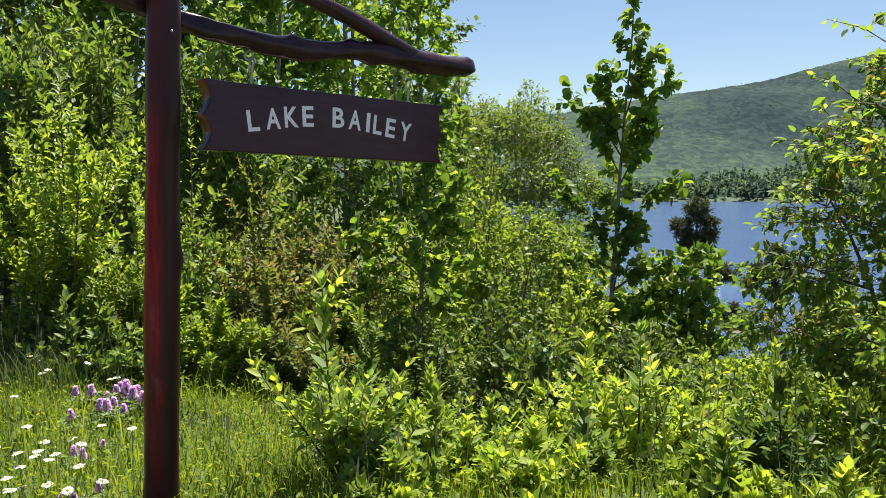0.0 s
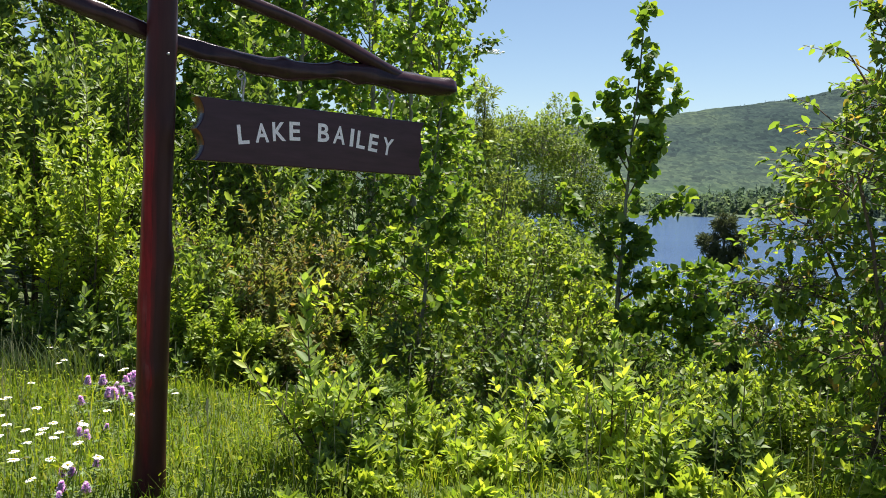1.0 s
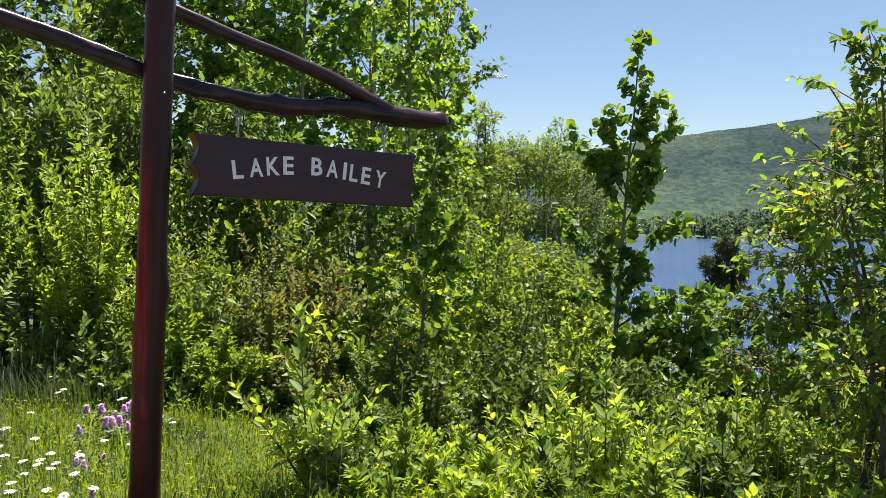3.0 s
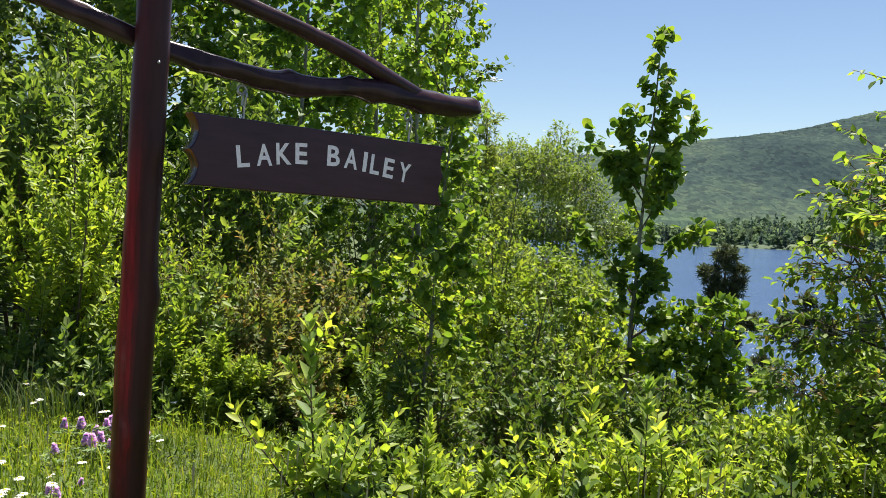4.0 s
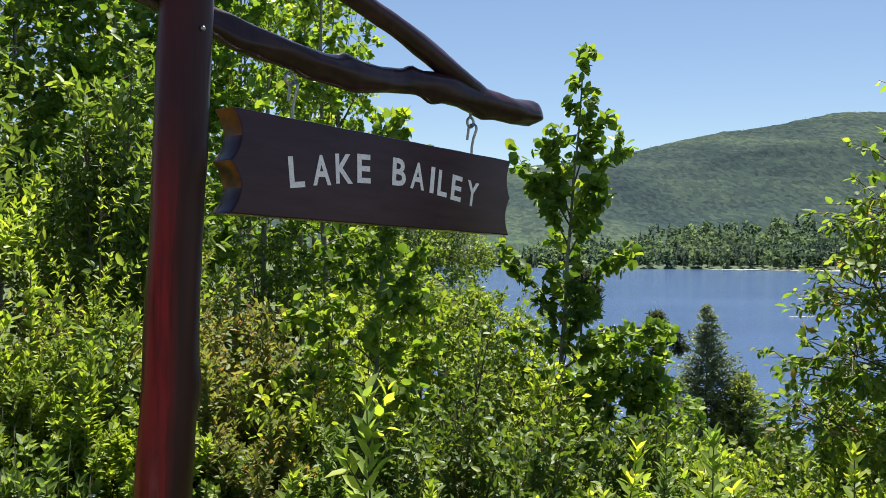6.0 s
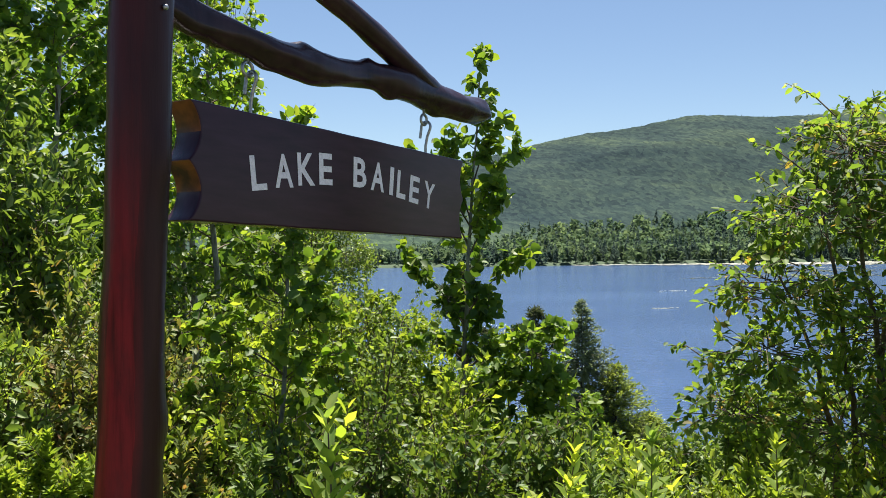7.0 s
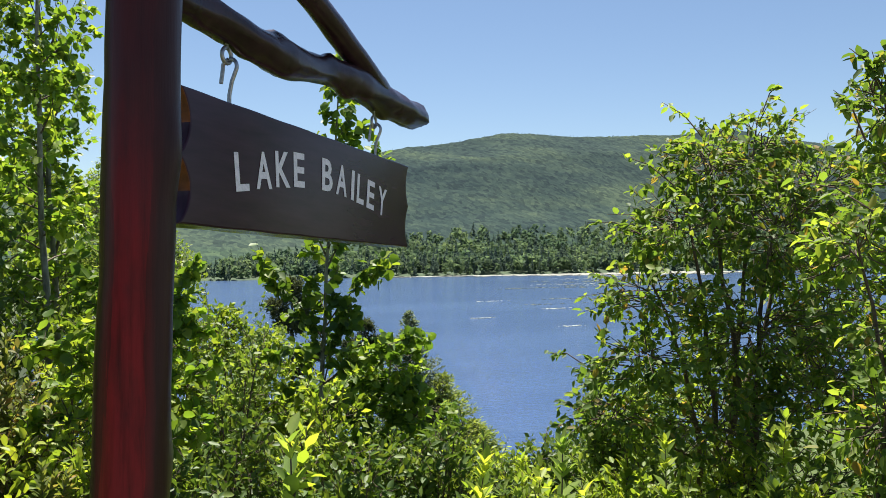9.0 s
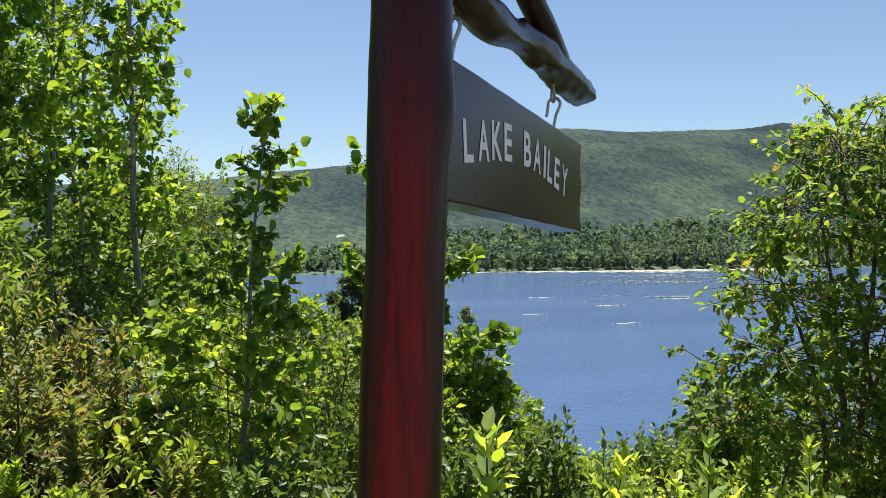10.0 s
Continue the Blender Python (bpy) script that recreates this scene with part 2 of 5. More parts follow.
def plain(name, colour, rough=0.7, spread=0.25, scale=40):
    m, nt, bsdf, out = material(name)
    n = noise_tex(nt, scale, 4, 0.6)
    r = ramp(nt, n.outputs["Fac"], [(0.3, tuple(v * (1 - spread) for v in colour)), (0.7, tuple(min(1, v * (1 + spread)) for v in colour))])
    nt.links.new(r.outputs[0], bsdf.inputs["Base Color"])
    bsdf.inputs["Roughness"].default_value = rough
    return m


M_PETAL = plain("daisy_petal", (0.8, 0.8, 0.76), 0.6, 0.08)
M_DISC = plain("daisy_disc", (0.6, 0.4, 0.03), 0.8)
M_LUPIN = leaf_material("lupin_flower", [(0, (0.62, 0.46, 0.76)), (0.5, (0.8, 0.62, 0.86)), (1, (0.9, 0.8, 0.93))], (1.1, 0.9, 1.15), 0.5, patch=30, sheen=0.0)
M_STRAW = plain("straw", (0.42, 0.38, 0.2), 0.7, 0.3, 60)
M_STEM = plain("green_stem", (0.09, 0.15, 0.03), 0.6)
M_SAND = plain("sand", (0.4, 0.4, 0.34), 0.9, 0.2, 0.5)
M_LILY = plain("lily_pads", (0.09, 0.12, 0.06), 0.5, 0.5, 0.6)
M_LAKE_STREAK = plain("lake_streak", (0.4, 0.42, 0.34), 0.6, 0.4, 0.6)
M_CLOUD = plain("cloud_white", (0.85, 0.85, 0.86), 1.0, 0.03, 0.01)


def forest_material(name, stops, through_light):
    m, nt, bsdf, out = material(name)
    geo = nt.nodes.new("ShaderNodeNewGeometry")
    cr = ramp(nt, geo.outputs["Random Per Island"], stops)
    big = noise_tex(nt, 0.008, 3, 0.6)
    tone = ramp(nt, big.outputs["Fac"], [(0.35, (0.6, 0.68, 0.75)), (0.65, (1.2, 1.15, 1.0))])
    fine = noise_tex(nt, 0.9, 4, 0.75)
    spot = ramp(nt, fine.outputs["Fac"], [(0.35, (0.82, 0.82, 0.85)), (0.62, (1.08, 1.08, 1.06))])
    col = mix_colour(nt, 0.9, mix_colour(nt, 1.0, cr.outputs[0], tone.outputs[0], "MULTIPLY"), spot.outputs[0], "MULTIPLY")
    nt.links.new(col, bsdf.inputs["Base Color"])
    bsdf.inputs["Roughness"].default_value = 0.9
    bsdf.inputs["Specular IOR Level"].default_value = 0.2
    b = bump(nt, bsdf, fine.outputs["Fac"], 0.6, 0.8)
    tr = nt.nodes.new("ShaderNodeBsdfTranslucent")
    nt.links.new(col, tr.inputs[0])
    nt.links.new(b.outputs[0], tr.inputs["Normal"])
    mx = nt.nodes.new("ShaderNodeMixShader")
    mx.inputs[0].default_value = through_light
    nt.links.new(bsdf.outputs[0], mx.inputs[1])
    nt.links.new(tr.outputs[0], mx.inputs[2])
    nt.links.new(mx.outputs[0], out.inputs[0])
    return m


# far shore and ridge: distance haze is put into these greens, paler and bluer
M_WOODS = forest_material("hazy_broadleaf", [(0, (0.095, 0.145, 0.085)), (0.6, (0.135, 0.2, 0.1)), (1, (0.19, 0.26, 0.115))], 0.55)
M_BACKWOODS = forest_material("unseen_woods_leaf", [(0, (0.04, 0.07, 0.025)), (1, (0.08, 0.13, 0.035))], 0.3)
M_FIRS = forest_material("hazy_conifer", [(0, (0.07, 0.104, 0.092)), (0.7, (0.094, 0.136, 0.108)), (1, (0.13, 0.18, 0.12))], 0.55)
M_HILLFIR = forest_material("hazy_hill_conifer", [(0, (0.06, 0.09, 0.07)), (1, (0.085, 0.12, 0.085))], 0.5)


def canopy_material():
    """Distant closed woods: crowns of differing green, blued for haze, stands of young and old growth."""
    m, nt, bsdf, out = material("hazy_hill_canopy")
    tc = nt.nodes.new("ShaderNodeTexCoord")
    cells = nt.nodes.new("ShaderNodeTexVoronoi")
    cells.inputs["Scale"].default_value = 0.17
    upright = nt.nodes.new("ShaderNodeMapping")        # crowns stand upright on the slope
    upright.inputs["Scale"].default_value = (1.15, 0.5, 0.9)
    nt.links.new(tc.outputs["Object"], upright.inputs[0])
    nt.links.new(upright.outputs[0], cells.inputs["Vector"])
    sep = nt.nodes.new("ShaderNodeSeparateColor")
    nt.links.new(cells.outputs["Color"], sep.inputs[0])
    # crown greens with the blue of distant haze mixed into the colour
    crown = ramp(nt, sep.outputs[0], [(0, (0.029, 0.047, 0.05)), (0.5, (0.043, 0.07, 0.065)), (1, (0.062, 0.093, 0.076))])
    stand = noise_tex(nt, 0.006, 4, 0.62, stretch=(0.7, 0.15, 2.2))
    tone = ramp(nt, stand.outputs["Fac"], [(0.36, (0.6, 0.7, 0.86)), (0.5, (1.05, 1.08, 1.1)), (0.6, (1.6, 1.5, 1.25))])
    fine = noise_tex(nt, 0.6, 5, 0.7, stretch=(1, 0.4, 0.9))
    spot = ramp(nt, fine.outputs["Fac"], [(0.35, (0.76, 0.79, 0.85)), (0.65, (1.24, 1.22, 1.12))])
    col = mix_colour(nt, 1.0, mix_colour(nt, 1.0, crown.outputs[0], tone.outputs[0], "MULTIPLY"), spot.outputs[0], "MULTIPLY")
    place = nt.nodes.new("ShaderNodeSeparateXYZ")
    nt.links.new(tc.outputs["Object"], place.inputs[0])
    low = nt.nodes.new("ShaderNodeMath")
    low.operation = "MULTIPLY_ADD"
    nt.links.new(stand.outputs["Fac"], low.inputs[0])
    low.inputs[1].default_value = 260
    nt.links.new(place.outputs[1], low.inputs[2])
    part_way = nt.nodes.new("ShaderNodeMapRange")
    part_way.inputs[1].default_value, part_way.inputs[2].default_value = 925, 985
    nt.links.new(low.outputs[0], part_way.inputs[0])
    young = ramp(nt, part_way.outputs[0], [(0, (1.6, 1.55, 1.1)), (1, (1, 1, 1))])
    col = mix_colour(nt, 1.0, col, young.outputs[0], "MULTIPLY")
    nt.links.new(col, bsdf.inputs["Base Color"])
    bsdf.inputs["Roughness"].default_value = 1.0
    bsdf.inputs["Specular IOR Level"].default_value = 0.1
    tr = nt.nodes.new("ShaderNodeBsdfTranslucent")
    nt.links.new(col, tr.inputs[0])
    mx = nt.nodes.new("ShaderNodeMixShader")
    mx.inputs[0].default_value = 0.35
    nt.links.new(bsdf.outputs[0], mx.inputs[1])
    nt.links.new(tr.outputs[0], mx.inputs[2])
    nt.links.new(mx.outputs[0], out.inputs[0])
    return m


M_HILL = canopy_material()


# ---- building blocks ----
def mesh_from(name, verts, faces, mat, smooth=False):
    """A mesh from arrays: verts (n, 3); faces a list of (m, k) index arrays."""
    me = bpy.data.meshes.new(name)
    verts = np.asarray(verts, dtype=np.float32)
    me.vertices.add(len(verts))
    me.vertices.foreach_set("co", verts.ravel())
    loops = np.concatenate([np.asarray(f, dtype=np.int32).ravel() for f in faces])
    sizes = np.concatenate([np.full(len(f), f.shape[1], dtype=np.int32) for f in faces])
    me.loops.add(len(loops))
    me.loops.foreach_set("vertex_index", loops)
    me.polygons.add(len(sizes))
    me.polygons.foreach_set("loop_start", np.concatenate(([0], np.cumsum(sizes)[:-1])).astype(np.int32))
    me.update(calc_edges=True)
    if smooth:
        me.polygons.foreach_set("use_smooth", np.ones(len(sizes), dtype=bool))
    me.materials.append(mat)
    return me


def put(name, me, parent=None, label=""):
    ob = new(name, me)
    if parent is not None:
        ob.parent = parent
    if label:
        ob["label"] = label
    return ob


def empty(name, place, label, category, group="", kind=""):
    e = tagged(new(name), label, category, group, kind)
    e.empty_display_size = 0.1
    e.matrix_basis = Matrix.Translation(place)
    return e


def unit(v):
    return v / np.maximum(np.linalg.norm(v, axis=-1, keepdims=True), 1e-9)


def tube_arrays(pts, radii, sides, cap=True):
    pts = np.asarray(pts, float)
    n = len(pts)
    tang = unit(np.gradient(pts, axis=0))
    ref = np.array([0.0, 0.0, 1.0]) if abs(tang[0][2]) < 0.8 else np.array([1.0, 0.0, 0.0])
    a = unit(np.cross(tang, ref))
    b = np.cross(tang, a)
    ang = np.arange(sides) * 2 * np.pi / sides
    ring = np.cos(ang)[None, :, None] * a[:, None, :] + np.sin(ang)[None, :, None] * b[:, None, :]
    v = pts[:, None, :] + ring * np.asarray(radii, float).reshape(n, -1)[:, :, None]
    i = np.arange(n - 1)[:, None] * sides
    j = np.arange(sides)[None, :]
    k = (j + 1) % sides
    q = np.stack([i + j, i + k, i + k + sides, i + j + sides], -1).reshape(-1, 4)
    return v.reshape(-1, 3), q


def tubes_mesh(name, list_of, mat, sides=5):
    """One mesh of many tapered limbs, each (points, radii)."""
    vs, qs, at = [], [], 0
    for pts, rad in list_of:
        v, q = tube_arrays(pts, rad, sides)
        vs.append(v)
        qs.append(q + at)
        at += len(v)
    return mesh_from(name, np.concatenate(vs), [np.concatenate(qs)], mat, True)


LEAF = {
    # (along, across, up) and faces: pointed oval, round with a tip, slim, plain diamond
    "oval": (np.array([(0, 0, 0), (0.28, -0.42, 0.05), (0.28, 0, -0.03), (0.28, 0.42, 0.05), (0.64, -0.38, 0.03), (0.64, 0, -0.05), (0.64, 0.38, 0.03), (1, 0, -0.1)]),
             [np.array([(0, 2, 1), (0, 3, 2), (4, 5, 7), (5, 6, 7)]), np.array([(1, 2, 5, 4), (2, 3, 6, 5)])]),
    "round": (np.array([(0.0, 0, 0), (0.06, -0.32, 0.05), (0.38, -0.52, 0.08), (0.76, -0.36, 0.02), (1.03, 0, -0.12), (0.78, 0.34, 0.06), (0.36, 0.52, 0.03), (0.06, 0.34, 0.08), (0.42, 0, -0.05)]),
              [np.array([(8, 1, 0), (8, 2, 1), (8, 3, 2), (8, 4, 3), (8, 5, 4), (8, 6, 5), (8, 7, 6), (8, 0, 7)])]),
    "slim": (np.array([(0, 0, 0), (0.3, -0.46, 0.06), (0.7, -0.36, 0.03), (1, 0, -0.1), (0.7, 0.36, 0.03), (0.3, 0.46, 0.06)]),
             [np.array([(0, 3, 2, 1), (0, 5, 4, 3)])]),
    "plain": (np.array([(0, 0, 0), (0.45, -0.5, 0.08), (1, 0, -0.05), (0.45, 0.5, 0.08)]),
              [np.array([(0, 2, 1), (0, 3, 2)])]),
}


def leaves_mesh(name, P, D, N, L, W, kind, mat):
    tmpl, faces = LEAF[kind]
    P, D = np.asarray(P, float), unit(np.asarray(D, float))
    S = unit(np.cross(D, np.asarray(N, float)))
    U = np.cross(S, D)
    L = np.broadcast_to(np.asarray(L, float), (len(P),))[:, None, None]
    W = np.broadcast_to(np.asarray(W, float), (len(P),))[:, None, None]
    v = P[:, None, :] + L * tmpl[None, :, :1] * D[:, None, :] + W * tmpl[None, :, 1:2] * S[:, None, :] + L * tmpl[None, :, 2:3] * U[:, None, :]
    off = (np.arange(len(P)) * len(tmpl))[:, None, None]
    return mesh_from(name, v.reshape(-1, 3), [(f[None] + off).reshape(-1, f.shape[1]) for f in faces], mat)


def limb(rng, start, way, length, n=6, lift=0.15, wobble=0.08):
    """A bent limb: points from start on, turning slowly upwards."""
    p, d, pts = np.array(start, float), unit(np.array(way, float)), [np.array(start, float)]
    for _ in range(n - 1):
        d = unit(d + np.array([0, 0, lift / n]) + rng.normal(0, wobble, 3))
        p = p + d * length / (n - 1)
        pts.append(p)
    return np.array(pts)


def along(pts, u):
    u = np.clip(u, 0, 1) * (len(pts) - 1)
    i = np.minimum(u.astype(int), len(pts) - 2)
    f = (u - i)[:, None]
    return pts[i] * (1 - f) + pts[i + 1] * f, unit(pts[i + 1] - pts[i])


def ramp_up(v, a, b):
    t = np.clip((v - a) / (b - a), 0, 1)
    return t * t * (3 - 2 * t)


WATER = -19.0


def ground_z(x, y):
    """Height of the land: a grassy bank, the slope to the lake, the lake bed, the far shore and the hill."""
    x, y = np.asarray(x, float), np.asarray(y, float)
    near = -0.07 * np.clip(y - 3.7, 0, 5.3) - 0.26 * ramp_up(x, -1.9, -0.2) * np.clip(y - 4.2, 0, 3.2) - (0.285 - 0.2 * ramp_up(-x, -1.0, 6.0)) * np.clip(y - 9.0, 0, 100)
    near = near - 0.16 * np.clip(x - 10, 0, 200) * ramp_up(y, 15, 40) + 0.02 * np.sin(1.7 * x) * np.cos(1.3 * y)
    near = near + 0.12 * np.clip(-x - 6, 0, 30) * ramp_up(y, 5, 12)
    near = np.maximum(near, WATER - 4)
    crest = np.interp(x, [-2500, -900, -300, 100, 224, 300, 355, 430, 540, 605, 810, 940, 1110, 1400, 2200, 4000], [60, 80, 98, 118, 135, 150, 161, 172, 197, 213, 246, 254, 262, 298, 255, 140])
    rise = np.interp(y, [618, 630, 700, 800, 950, 1150, 1320, 1600, 2600], [-0.02, 0.012, 0.04, 0.13, 0.36, 0.78, 1.0, 0.85, 0.3])
    far = WATER + crest * rise + (np.sin(x * 0.021) * np.cos(y * 0.017) * 3 + np.sin(x * 0.008 + 1) * 2) * ramp_up(y, 680, 900)
    far = np.where(y < 618, WATER - 4, far)
    return np.where(y > 300, far, near)


# ---- ground, lake, far shore ----
def build_ground():
    ys = np.concatenate([np.arange(-60, 0, 6), np.arange(0, 16, 0.4), np.arange(16, 100, 3), np.linspace(110, 590, 10), np.arange(600, 820, 8), np.arange(820, 1700, 25), np.linspace(1750, 3600, 12)])
    xs = np.concatenate([np.linspace(-3000, -80, 40), np.arange(-75, -10, 4), np.arange(-10, 10, 0.4), np.arange(10, 80, 3), np.arange(80, 1600, 18), np.linspace(1620, 3600, 30)])
    X, Y = np.meshgrid(xs, ys)
    V = np.stack([X, Y, ground_z(X, Y)], -1).reshape(-1, 3)
    w = len(xs)
    i = (np.arange(len(ys) - 1)[:, None] * w + np.arange(w - 1)[None, :]).ravel()
    F = np.stack([i, i + 1, i + 1 + w, i + w], -1)
    tagged(put("ground", mesh_from("ground", V, [F], M_SOIL, True)), "grassy bank sloping to the lake and wooded hill beyond", "ground", kind="structure")
    g = np.linspace(-1, 1, 30)
    X, Y = np.meshgrid(g * 3000 + 300, 340 + g * 320)
    V = np.stack([X, Y, np.full_like(X, WATER)], -1).reshape(-1, 3)
    i = (np.arange(29)[:, None] * 30 + np.arange(29)[None, :]).ravel()
    tagged(put("water", mesh_from("water", V, [np.stack([i, i + 1, i + 31, i + 30], -1)], M_WATER, True)), "rippled deep blue lake water", "water", kind="structure")


build_ground()


def ico(level):
    bm = bmesh.new()
    bmesh.ops.create_icosphere(bm, subdivisions=level, radius=1)
    v = np.array([p.co[:] for p in bm.verts])
    f = np.array([[q.index for q in t.verts] for t in bm.faces])
    bm.free()
    return v, f


def lumps(name, rng, P, rx, rz, level, mat, rough=0.25, smooth=True):
    """Many uneven crowns as one mesh."""
    v, f = ico(level)
    n = len(P)
    turn = rng.uniform(0, 2 * np.pi, n)
    jit = 1 + rng.normal(0, rough, (n, len(v), 1))
    w = v[None] * jit
    c, s = np.cos(turn)[:, None], np.sin(turn)[:, None]
    w = np.stack([(w[..., 0] * c - w[..., 1] * s) * rx[:, None], (w[..., 0] * s + w[..., 1] * c) * rx[:, None], w[..., 2] * rz[:, None]], -1) + P[:, None, :]
    off = (np.arange(n) * len(v))[:, None, None]
    return mesh_from(name, w.reshape(-1, 3), [(f[None] + off).reshape(-1, 3)], mat, smooth)


def clump_trees(name, rng, P, r, h, mat, n=9, pointed=False):
    """Many distant trees as one mesh, each a cloud of n leafy sprays: an oval crown, or a spire where pointed."""
    k = len(P)
    u = (np.arange(n)[None, :] + rng.uniform(0, 1, (k, n))) / n
    a = rng.uniform(0, 6.283, (k, n))
    if pointed:
        rr, tall = (1.02 - u) * rng.uniform(0.3, 0.75, (k, n)), 0.08 + 0.8 * u
    else:
        rr, tall = np.sqrt(np.clip(1 - (2 * u - 1) ** 2, 0, 1)) * rng.uniform(0.2, 0.8, (k, n)), 0.22 + 0.66 * u
    Q = P[:, None, :] + np.stack([np.cos(a) * rr * r[:, None], np.sin(a) * rr * r[:, None], tall * h[:, None]], -1)
    D = np.stack([np.cos(a), np.sin(a), np.full_like(a, -1.3 if pointed else 0.6)], -1) + rng.normal(0, 0.45, (k, n, 3))
    N = rng.normal(0, 0.5, (k, n, 3)) + np.array([0, -0.3, 0.6])
    L = (r[:, None] * rng.uniform(0.8, 1.3, (k, n)) * (np.clip(1.25 - u, 0.3, 1) if pointed else 1.0)).ravel()
    Q, D = Q.reshape(-1, 3), unit(D.reshape(-1, 3))
    return leaves_mesh(name, Q - D * L[:, None] * 0.4, D, N.reshape(-1, 3), L, L * rng.uniform(0.7, 1.1, len(L)), "plain", mat)


def build_far_woods():
    rng = np.random.default_rng(3)

    def scatter(n, x0, x1, y0, y1):
        x, y = rng.uniform(x0, x1, n), rng.uniform(y0, y1, n)
        return np.stack([x, y, ground_z(x, y)], -1)
    # shore belt: broadleaf crowns with conifers standing among them, thicker to the east
    P = np.concatenate([scatter(1000, -260, 1150, 624, 676), scatter(1900, 40, 1150, 676, 860), scatter(400, -260, 200, 676, 740)])
    P = P[P[:, 1] < 690 + 170 * ramp_up(P[:, 0], 40, 430) + rng.normal(0, 12, len(P))]
    h = rng.uniform(7, 12, len(P)) * (1 + 0.4 * ramp_up(P[:, 0], 60, 330))
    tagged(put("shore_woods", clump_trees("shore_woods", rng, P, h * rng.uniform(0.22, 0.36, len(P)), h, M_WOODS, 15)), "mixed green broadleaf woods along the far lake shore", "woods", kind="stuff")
    P = np.concatenate([scatter(500, -200, 1100, 624, 655), scatter(120, -200, 230, 655, 800), scatter(520, 100, 1100, 645, 720), scatter(430, 120, 1200, 720, 860)])
    P = P[P[:, 1] < 690 + 170 * ramp_up(P[:, 0], 40, 430) + rng.normal(0, 25, len(P))]
    h = rng.uniform(9, 17, len(P)) * (1 + 0.4 * ramp_up(P[:, 0], 60, 330))
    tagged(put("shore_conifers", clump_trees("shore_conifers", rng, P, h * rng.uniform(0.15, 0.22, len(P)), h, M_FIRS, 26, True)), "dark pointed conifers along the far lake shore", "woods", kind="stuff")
    # hill: an unbroken canopy of crowns
    xs, ys = np.arange(-420, 2000, 8.0), np.arange(648, 1460, 8.0)
    X, Y = np.meshgrid(xs, ys)
    Z = ground_z(X, Y) + 4 * ramp_up(Y, 648, 668) + rng.normal(0, 0.55, X.shape)
    X, Y = X + rng.uniform(-2.2, 2.2, X.shape), Y + rng.uniform(-2.2, 2.2, X.shape)
    V = np.stack([X, Y, Z], -1).reshape(-1, 3)
    w = len(xs)
    i = (np.arange(len(ys) - 1)[:, None] * w + np.arange(w - 1)[None, :]).ravel()
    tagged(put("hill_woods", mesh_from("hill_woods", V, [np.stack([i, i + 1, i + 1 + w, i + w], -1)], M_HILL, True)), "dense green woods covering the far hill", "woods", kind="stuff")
    P = scatter(1300, -300, 1900, 1290, 1345)
    h = rng.uniform(5, 9, len(P))
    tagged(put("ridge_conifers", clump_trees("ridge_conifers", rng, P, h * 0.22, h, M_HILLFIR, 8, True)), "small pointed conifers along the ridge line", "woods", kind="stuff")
    # pale shallows along the shore, widening to the east
    n = 1500
    x = 270 + 370 * rng.uniform(0, 1, n) ** 0.8
    y = 624 - np.abs(rng.normal(0, 1.0, n)) * (4 + 26 * ramp_up(x, 300, 460))
    P = np.stack([x, y, np.full(n, WATER + 0.03)], -1)
    tagged(put("shore_sand", lumps("shore_sand", rng, P, rng.uniform(2, 7, n), rng.uniform(0.1, 0.5, n), 1, M_SAND, 0.1)), "pale sandy shallows along the far shore", "shore", kind="stuff")
    # on the lake: pale streaks in open water, green mats towards the far shore
    def mats(name, spots, mat, label):
        P, rx = [], []
        for cx, cy, sx, sy, k, r in spots:
            P.append(np.stack([rng.normal(cx, sx, k), rng.normal(cy, sy, k), np.full(k, WATER + 0.03)], -1))
            rx.append(rng.uniform(0.4, 1.2, k) * r)
        P, rx = np.concatenate(P), np.concatenate(rx)
        tagged(put(name, lumps(name, rng, P, rx, np.full(len(P), 0.1), 1, mat, 0.1)), label, "water plants", kind="stuff")
    mats("lake_streaks", ((122, 217, 2.6, 0.5, 30, 0.7), (166, 240, 3.6, 0.6, 34, 0.8), (130, 181, 2.2, 0.4, 26, 0.6), (168, 290, 3.4, 0.6, 26, 0.8), (216, 262, 4.0, 0.9, 30, 0.9), (300, 420, 16, 3, 40, 1.6), (330, 400, 18, 3, 40, 1.6), (400, 500, 26, 9, 60, 2.6)), M_LAKE_STREAK,
         "pale streaks on the lake")
    mats("lily_mats", ((225, 275, 6, 2.2, 70, 1.6), (205, 290, 6, 1.2, 30, 1.2), (255, 385, 16, 2.5, 50, 1.8), (330, 385, 26, 7, 110, 2.4), (385, 450, 36, 12, 140, 3.0), (180, 262, 8, 1.0, 24, 1.0)), M_LILY, "dull green mats of lily pads on the lake")


build_far_woods()


# unseen woods, added behind the camera to shape the light reflected in the sign
def build_unseen_woods():
    rng = np.random.default_rng(14)
    n = 260
    a = rng.uniform(radians(165), radians(318), n)
    r = rng.uniform(14, 22, n)
    P = np.stack([np.cos(a) * r, np.sin(a) * r - 2, rng.uniform(0.0, 1.4, n)], -1)
    tagged(put("woods_behind", lumps("woods_behind", rng, P, rng.uniform(1.2, 2.4, n), rng.uniform(0.9, 1.7, n), 2, M_BACKWOODS, 0.16)), "unseen dark green woods added behind the camera to shape reflections", "woods", kind="stuff")


build_unseen_woods()


